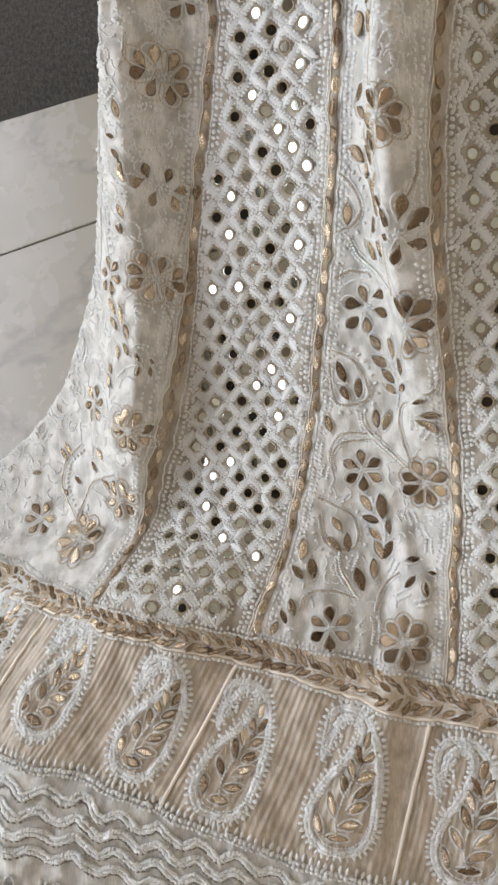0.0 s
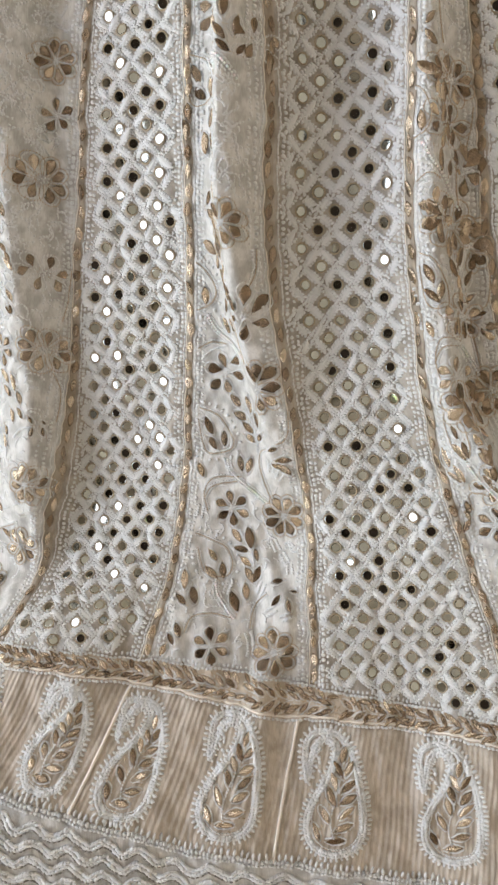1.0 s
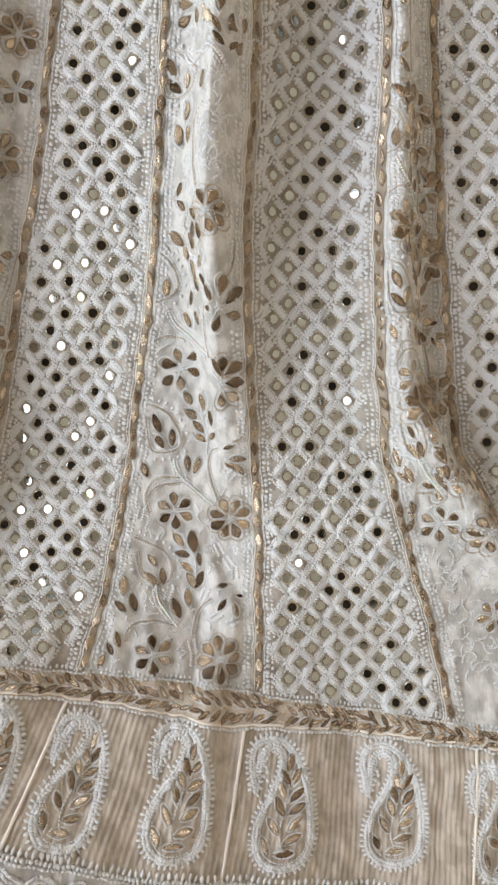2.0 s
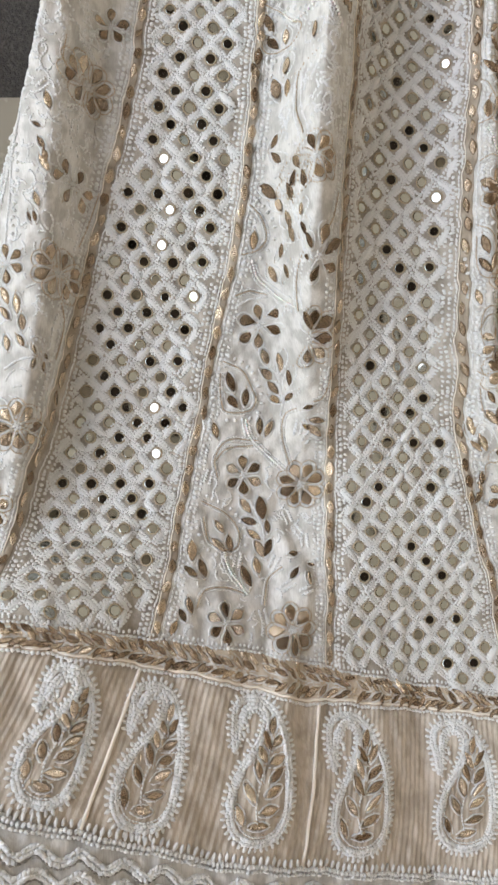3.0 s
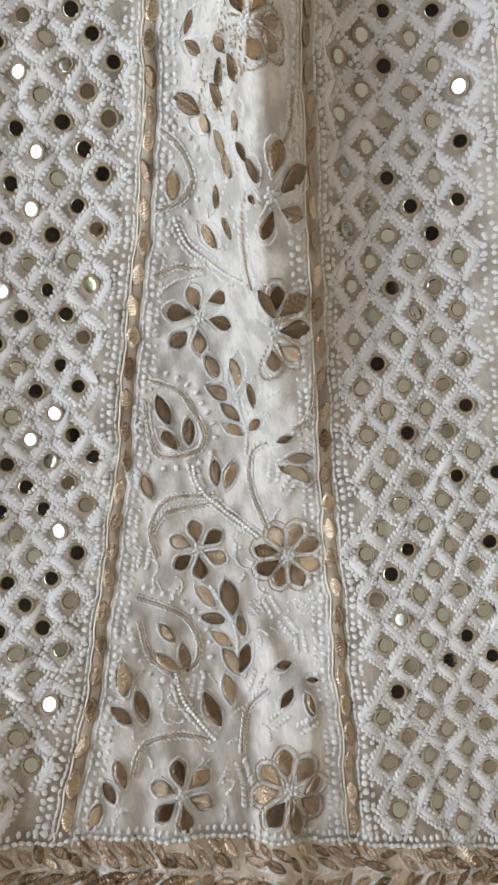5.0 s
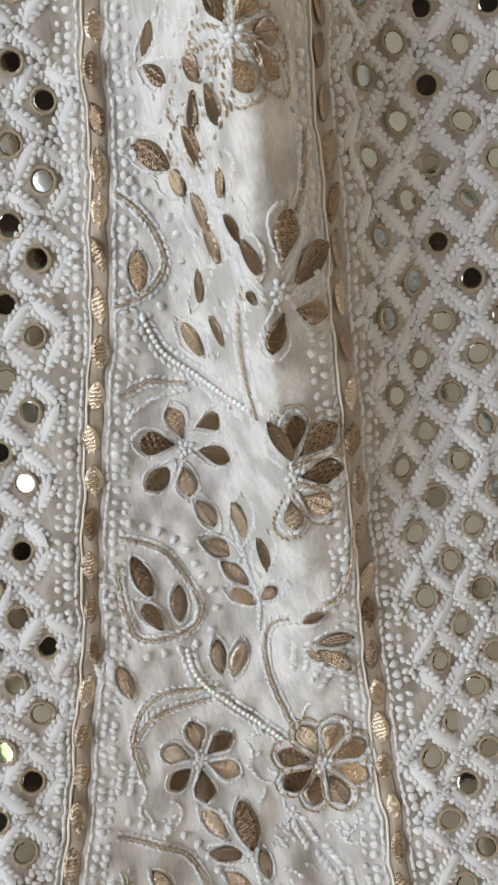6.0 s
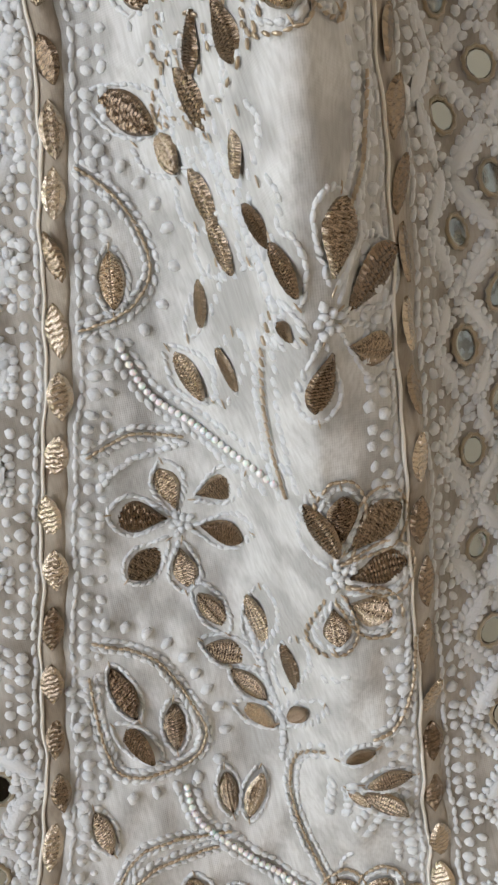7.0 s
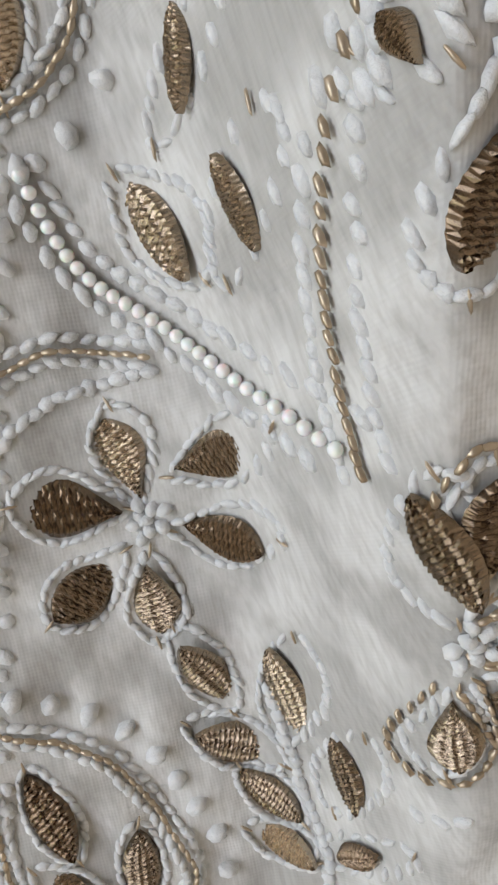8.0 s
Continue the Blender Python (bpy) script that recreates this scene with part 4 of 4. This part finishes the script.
for line in (LEFT_CHAIN_1, LEFT_CHAIN_2, LEFT_CHAIN_3, LEFT_CHAIN_4, LEFT_CHAIN_5):
    sew.vine(line, "chain")
for line in (LEFT_STEM_1, LEFT_STEM_2, LEFT_STEM_3):
    sew.vine(line, "knots")
sew.teeth(LEFT_CHAIN_4, 0.0045)
sew.teeth(LEFT_STEM_3, 0.004)
for k in range(26):
    y = -0.03 + 0.017 * k
    x = float(EDGE(y)) + 0.012 + 0.028 * ((k * 0.618) % 1)
    sew.spray(x, y, 90 + 50 * math.sin(k * 1.7), 4)
sew.white.along(np.stack([EDGE(np.linspace(-0.02, TOP_Y, 200)) + 0.004, np.linspace(-0.02, TOP_Y, 200)], -1), 0.0035, 0.003, 0.0016, 0.0014, 0.0003)
sew.fill(EDGE, SEAM_A, -0.05, TOP_Y, 1300)
sew.done()

far_panel = panel_grid("floral_panel", SEAM_D, SEAM_E, CLOTH, "sheer white floral panel folded in shade")
sew = Embroidery(far_panel)
over = lambda a, b: (float(SEAM_D(b + 0.07)) + (a - float(SEAM_B(b))) * float((SEAM_E(b + 0.07) - SEAM_D(b + 0.07)) / (SEAM_C(b) - SEAM_B(b))), b + 0.07)
sew_front(sew, over)
for k, (x, y) in enumerate(((0.2392, 0.2053), (0.2356, 0.1497), (0.2381, 0.0979), (0.2378, 0.0451), (0.2478, -0.0048))):
    sew.flower(x, y, 0.0125 if k % 2 == 0 else 0.0155, 5 if k % 2 == 0 else 8, 10 * k, True)
sew.flower(0.285, -0.098, 0.0125, 6, 10, False)
sew.flower(0.312, -0.112, 0.015, 8, 10, True)
sew.fill(SEAM_D, SEAM_E, -0.15, TOP_Y, 1000)
sew.done()

lattice_panel("lattice_panel", SEAM_A, SEAM_B, (-0.0296, 0.0863, 0.0004, 0.0096), "white net panel with a mirror-work lattice")
lattice_panel("lattice_panel", SEAM_C, SEAM_D, (-0.0150, 0.1388, 0.0012, 0.0098), "white net panel with a mirror-work lattice in shade")
lattice_panel("lattice_panel", SEAM_E, SEAM_F, (-0.02, 0.14, 0.0010, 0.0098), "white net panel with a mirror-work lattice in shade")
for seam in (SEAM_A, SEAM_B, SEAM_C, SEAM_D, SEAM_E):
    seam_strip(seam, "tan gilt ribbon with leaf pads")


# ---- hem ----
def border_band():
    """The gilt leaf border above the hem."""
    x = np.linspace(-0.30, 0.44, 520)
    v = np.linspace(0, 1, 16)
    X = np.repeat(x[None], 16, 0)
    Y = HEM_LOW(x)[None] + (HEM_TOP(x) - HEM_LOW(x))[None] * v[:, None]
    band = under_skirt(child("border_band", grid_mesh("border_band", X, Y, height(X, Y) + 0.0004, BORDERCLOTH), skirt, "cream border band with dense gilt leaves"))
    em = Embroidery(band)
    at = -0.22
    while at < 0.40:
        mid, w = float(HEM_LOW(at) + HEM_TOP(at)) / 2, float(HEM_TOP(at) - HEM_LOW(at))
        slope = math.degrees(math.atan2(float(HEM_LOW(at + 0.02) - HEM_LOW(at)), 0.02))
        for e in (-1, 1):
            for q in (0, 1):
                if rng.random() < 0.12:
                    continue
                em.pad(at + 0.004 * q + rng.normal(0, 0.0006), mid + e * w * (0.16 + 0.13 * q), slope - e * (26 + 10 * q) + rng.normal(0, 16), 0.0100 * rng.uniform(0.75, 1.15), 0.0036 * rng.uniform(0.8, 1.15), edged=q == 0)
        for _ in range(9):
            em.gilt.add(at + rng.uniform(0, 0.007), mid + w * rng.uniform(-0.42, 0.42), slope + rng.choice([-30, 30]) + rng.normal(0, 25), rng.uniform(0.002, 0.0042), 0.0011, 0.0012, 0.0004)
        at += 0.0070 + rng.uniform(-0.001, 0.001)
    low, top = np.stack([x, HEM_LOW(x)], -1), np.stack([x, HEM_TOP(x)], -1)
    em.white.along(top, 0.0026, 0.0028, 0.0020, 0.0016, 0.0006)
    em.white.along(top, 0.0030, 0.0026, 0.0018, 0.0014, 0.0005, 0.0028, 90)
    em.white.along(low, 0.0026, 0.0028, 0.0022, 0.0018, 0.0006)
    em.done()
    child("piping", cord_mesh("piping", np.stack([x, HEM_LOW(x) + 0.0024], -1), 0.0008, PIPING, 0.0004), band, "cream piping cord")


def band_place(x0, v):
    """A place in the paisley band: v is 0 at its upper edge and 1 at its lower."""
    yt = HEM_LOW(x0)
    xm = x0 - SLANT(x0) * 0.08 * v
    yb = BAND_LOW(xm)
    y = yt + (yb - yt) * v
    return x0 + SLANT(x0) * (y - yt), y


PAISLEY = [(-58, 38), (-63, 95), (-52, 128), (-18, 140), (18, 128), (47, 90), (65, 30), (69, -40), (62, -100), (37, -130), (-3, -138), (-43, -125), (-65, -90), (-63, -40), (-43, 0), (-18, 35), (3, 72), (8, 100), (-5, 118), (-28, 112), (-42, 82), (-50, 45)]
PAISLEY_LEAVES = [(27, 85, 80), (15, 55, 112), (39, 57, 58), (5, 30, 112), (37, 20, 38), (-3, 0, 105), (35, -8, 40), (-21, -40, 115), (29, -38, 32), (-43, -80, 112), (20, -73, 14), (0, -102, 4)]


def paisley_band():
    x0 = np.arange(-0.30, 0.47, 0.00055)
    v = np.linspace(0, 1, 26)
    X, Y = np.empty((26, len(x0))), np.empty((26, len(x0)))
    for i, q in enumerate(v):
        X[i], Y[i] = band_place(x0, q)
    wob = 0.0006 * np.sin(Y * 90 + x0[None] * 40)
    rib = 0.00028 * np.sin((x0[None] + wob) * 2 * math.pi / 0.0034)
    Z = height(X, Y) + rib
    band = under_skirt(child("hem_band", grid_mesh("hem_band", X, Y, Z, HEMCLOTH), skirt, "tan pintucked hem band with paisleys"))
    em = Embroidery(band)
    for x in (-0.125, -0.003, 0.1066, 0.262):
        q = np.linspace(0, 1, 40)
        px, py = band_place(np.full(40, x), q)
        child("seam_cord", cord_mesh("seam_cord", np.stack([px, py], -1), 0.0011, PIPING, 0.0004), band, "cream seam cord")
    for cx, cy, turn, size in ((-0.1653, -0.1081, -27, 0.888), (-0.1063, -0.1291, -24, 0.888), (-0.0473, -0.1501, -20, 0.888), (0.0010, -0.1681, -15, 0.939), (0.0628, -0.1854, -9, 1.014), (0.1266, -0.2048, -2, 1.064), (0.2012, -0.2181, -1, 1.064), (0.2732, -0.2368, 2, 1.053)):
        k = 0.000272 * size
        a = radians(turn)
        place = lambda px, py: (cx + k * (px * math.cos(a) - py * math.sin(a)), cy + 0.002 + k * (px * math.sin(a) + py * math.cos(a)))
        line = spline([place(px, py) for px, py in PAISLEY], True)
        # two padded rows, the outer one set with spikes
        em.white.along(line, 0.0018, 0.0036, 0.0030, 0.0017, 0.0005, 0.0, 40, 0.2)
        em.white.along(line, 0.0018, 0.0036, 0.0030, 0.0016, 0.0005, -0.0019 * PAISLEY_OUT, -40, 0.2)
        em.white.along(line[:int(len(line) * 0.66)], 0.0031, 0.0040, 0.0022, 0.0015, 0.0004, PAISLEY_OUT * 0.0024, 90)
        em.white.along(line[int(len(line) * 0.66):], 0.0031, 0.0030, 0.0020, 0.0014, 0.0004, PAISLEY_OUT * 0.0020, 90)
        inner = spline([place(px * 0.80 + 2, py * 0.86 - 4) for px, py in PAISLEY[6:15]])
        em.white.along(inner, 0.0020, 0.0021, 0.0011, 0.0010, 0.0004)
        stem = spline([place(px, py) for px, py in ((0, -112), (-8, -60), (8, 0), (22, 50), (26, 100))])
        em.white.along(stem, 0.0020, 0.0022, 0.0012, 0.0011, 0.0004)
        for px, py, ang in PAISLEY_LEAVES:
            lx, ly = place(px, py)
            em.pad(lx, ly, ang + turn + rng.normal(0, 6), 0.0116 * rng.uniform(0.9, 1.1) * size, 0.0047 * rng.uniform(0.85, 1.1))
            for _ in range(3):
                em.gilt.add(lx + rng.normal(0, 0.003), ly + rng.normal(0, 0.003), ang + turn + rng.normal(0, 20), rng.uniform(0.002, 0.004), 0.0009, 0.0012, 0.0005)
        for q in range(7):
            hx, hy = place(-30 + 5 * math.sin(q * 2.2), 108 - 9 * q)
            em.white.add(hx, hy, turn + 20 * q, 0.0034, 0.0026, 0.0016, 0.0003)
    em.done()


def wave_band():
    """The lower hem: wavy rows of padded white thread on sheer cloth."""
    x = np.linspace(-0.32, 0.44, 500)
    v = np.linspace(0, 1, 40)
    X = np.repeat(x[None], 40, 0)
    Y = BAND_LOW(x)[None] + 0.006 - 0.091 * v[:, None]
    band = under_skirt(child("wave_band", grid_mesh("wave_band", X, Y, height(X, Y) - 0.0007, CLOTH), skirt, "white lower hem with wavy thread rows"))
    white, grey = Stitches(), Stitches()
    top = np.stack([x, BAND_LOW(x)], -1)
    white.along(top, 0.0026, 0.0028, 0.0030, 0.0024, 0.0008)
    white.along(top, 0.0040, 0.0050, 0.0022, 0.0018, 0.0006, 0.0034, 90)
    white.along(top, 0.0026, 0.0028, 0.0022, 0.0018, 0.0006, -0.0026)
    fine = np.linspace(-0.32, 0.44, 2600)
    for k in range(4):
        y = BAND_LOW(fine) - 0.0115 - 0.0105 * k + 0.0025 * np.sin((fine + 0.002 * np.sin(fine * 31)) * 2 * math.pi / 0.0215 + 0.4 * k)
        line = np.stack([fine, y], -1)
        white.along(line, 0.0016, 0.0036, 0.0026, 0.0018, 0.0005, 0.0012, 32, 0.2)
        white.along(line, 0.0016, 0.0036, 0.0026, 0.0018, 0.0005, -0.0012, -32, 0.2)
        # chain line under the row, its dark grey painting the row's shadow
        grey.along(line, 0.0022, 0.0026, 0.0014, 0.0009, 0.0003, -0.0031)
    em = Embroidery(band)
    at = -0.2
    while at < 0.4:
        y = float(BAND_LOW(at)) - 0.064
        em.pad(at, y, rng.uniform(20, 160), 0.011, 0.0046)
        em.pad(at + 0.009, y - 0.006, rng.uniform(20, 160), 0.011, 0.0046)
        em.spray(at + 0.018, y - 0.004, 80, 4)
        at += 0.027
    em.done()
    white.build("wave_stitching", THREAD, band, "white padded wavy stitching")
    grey.build("wave_shadow_chain", GREY_SHADOW_THREAD, band, "grey chain stitch darkened as shadow under the waves")


border_band()
paisley_band()
wave_band()
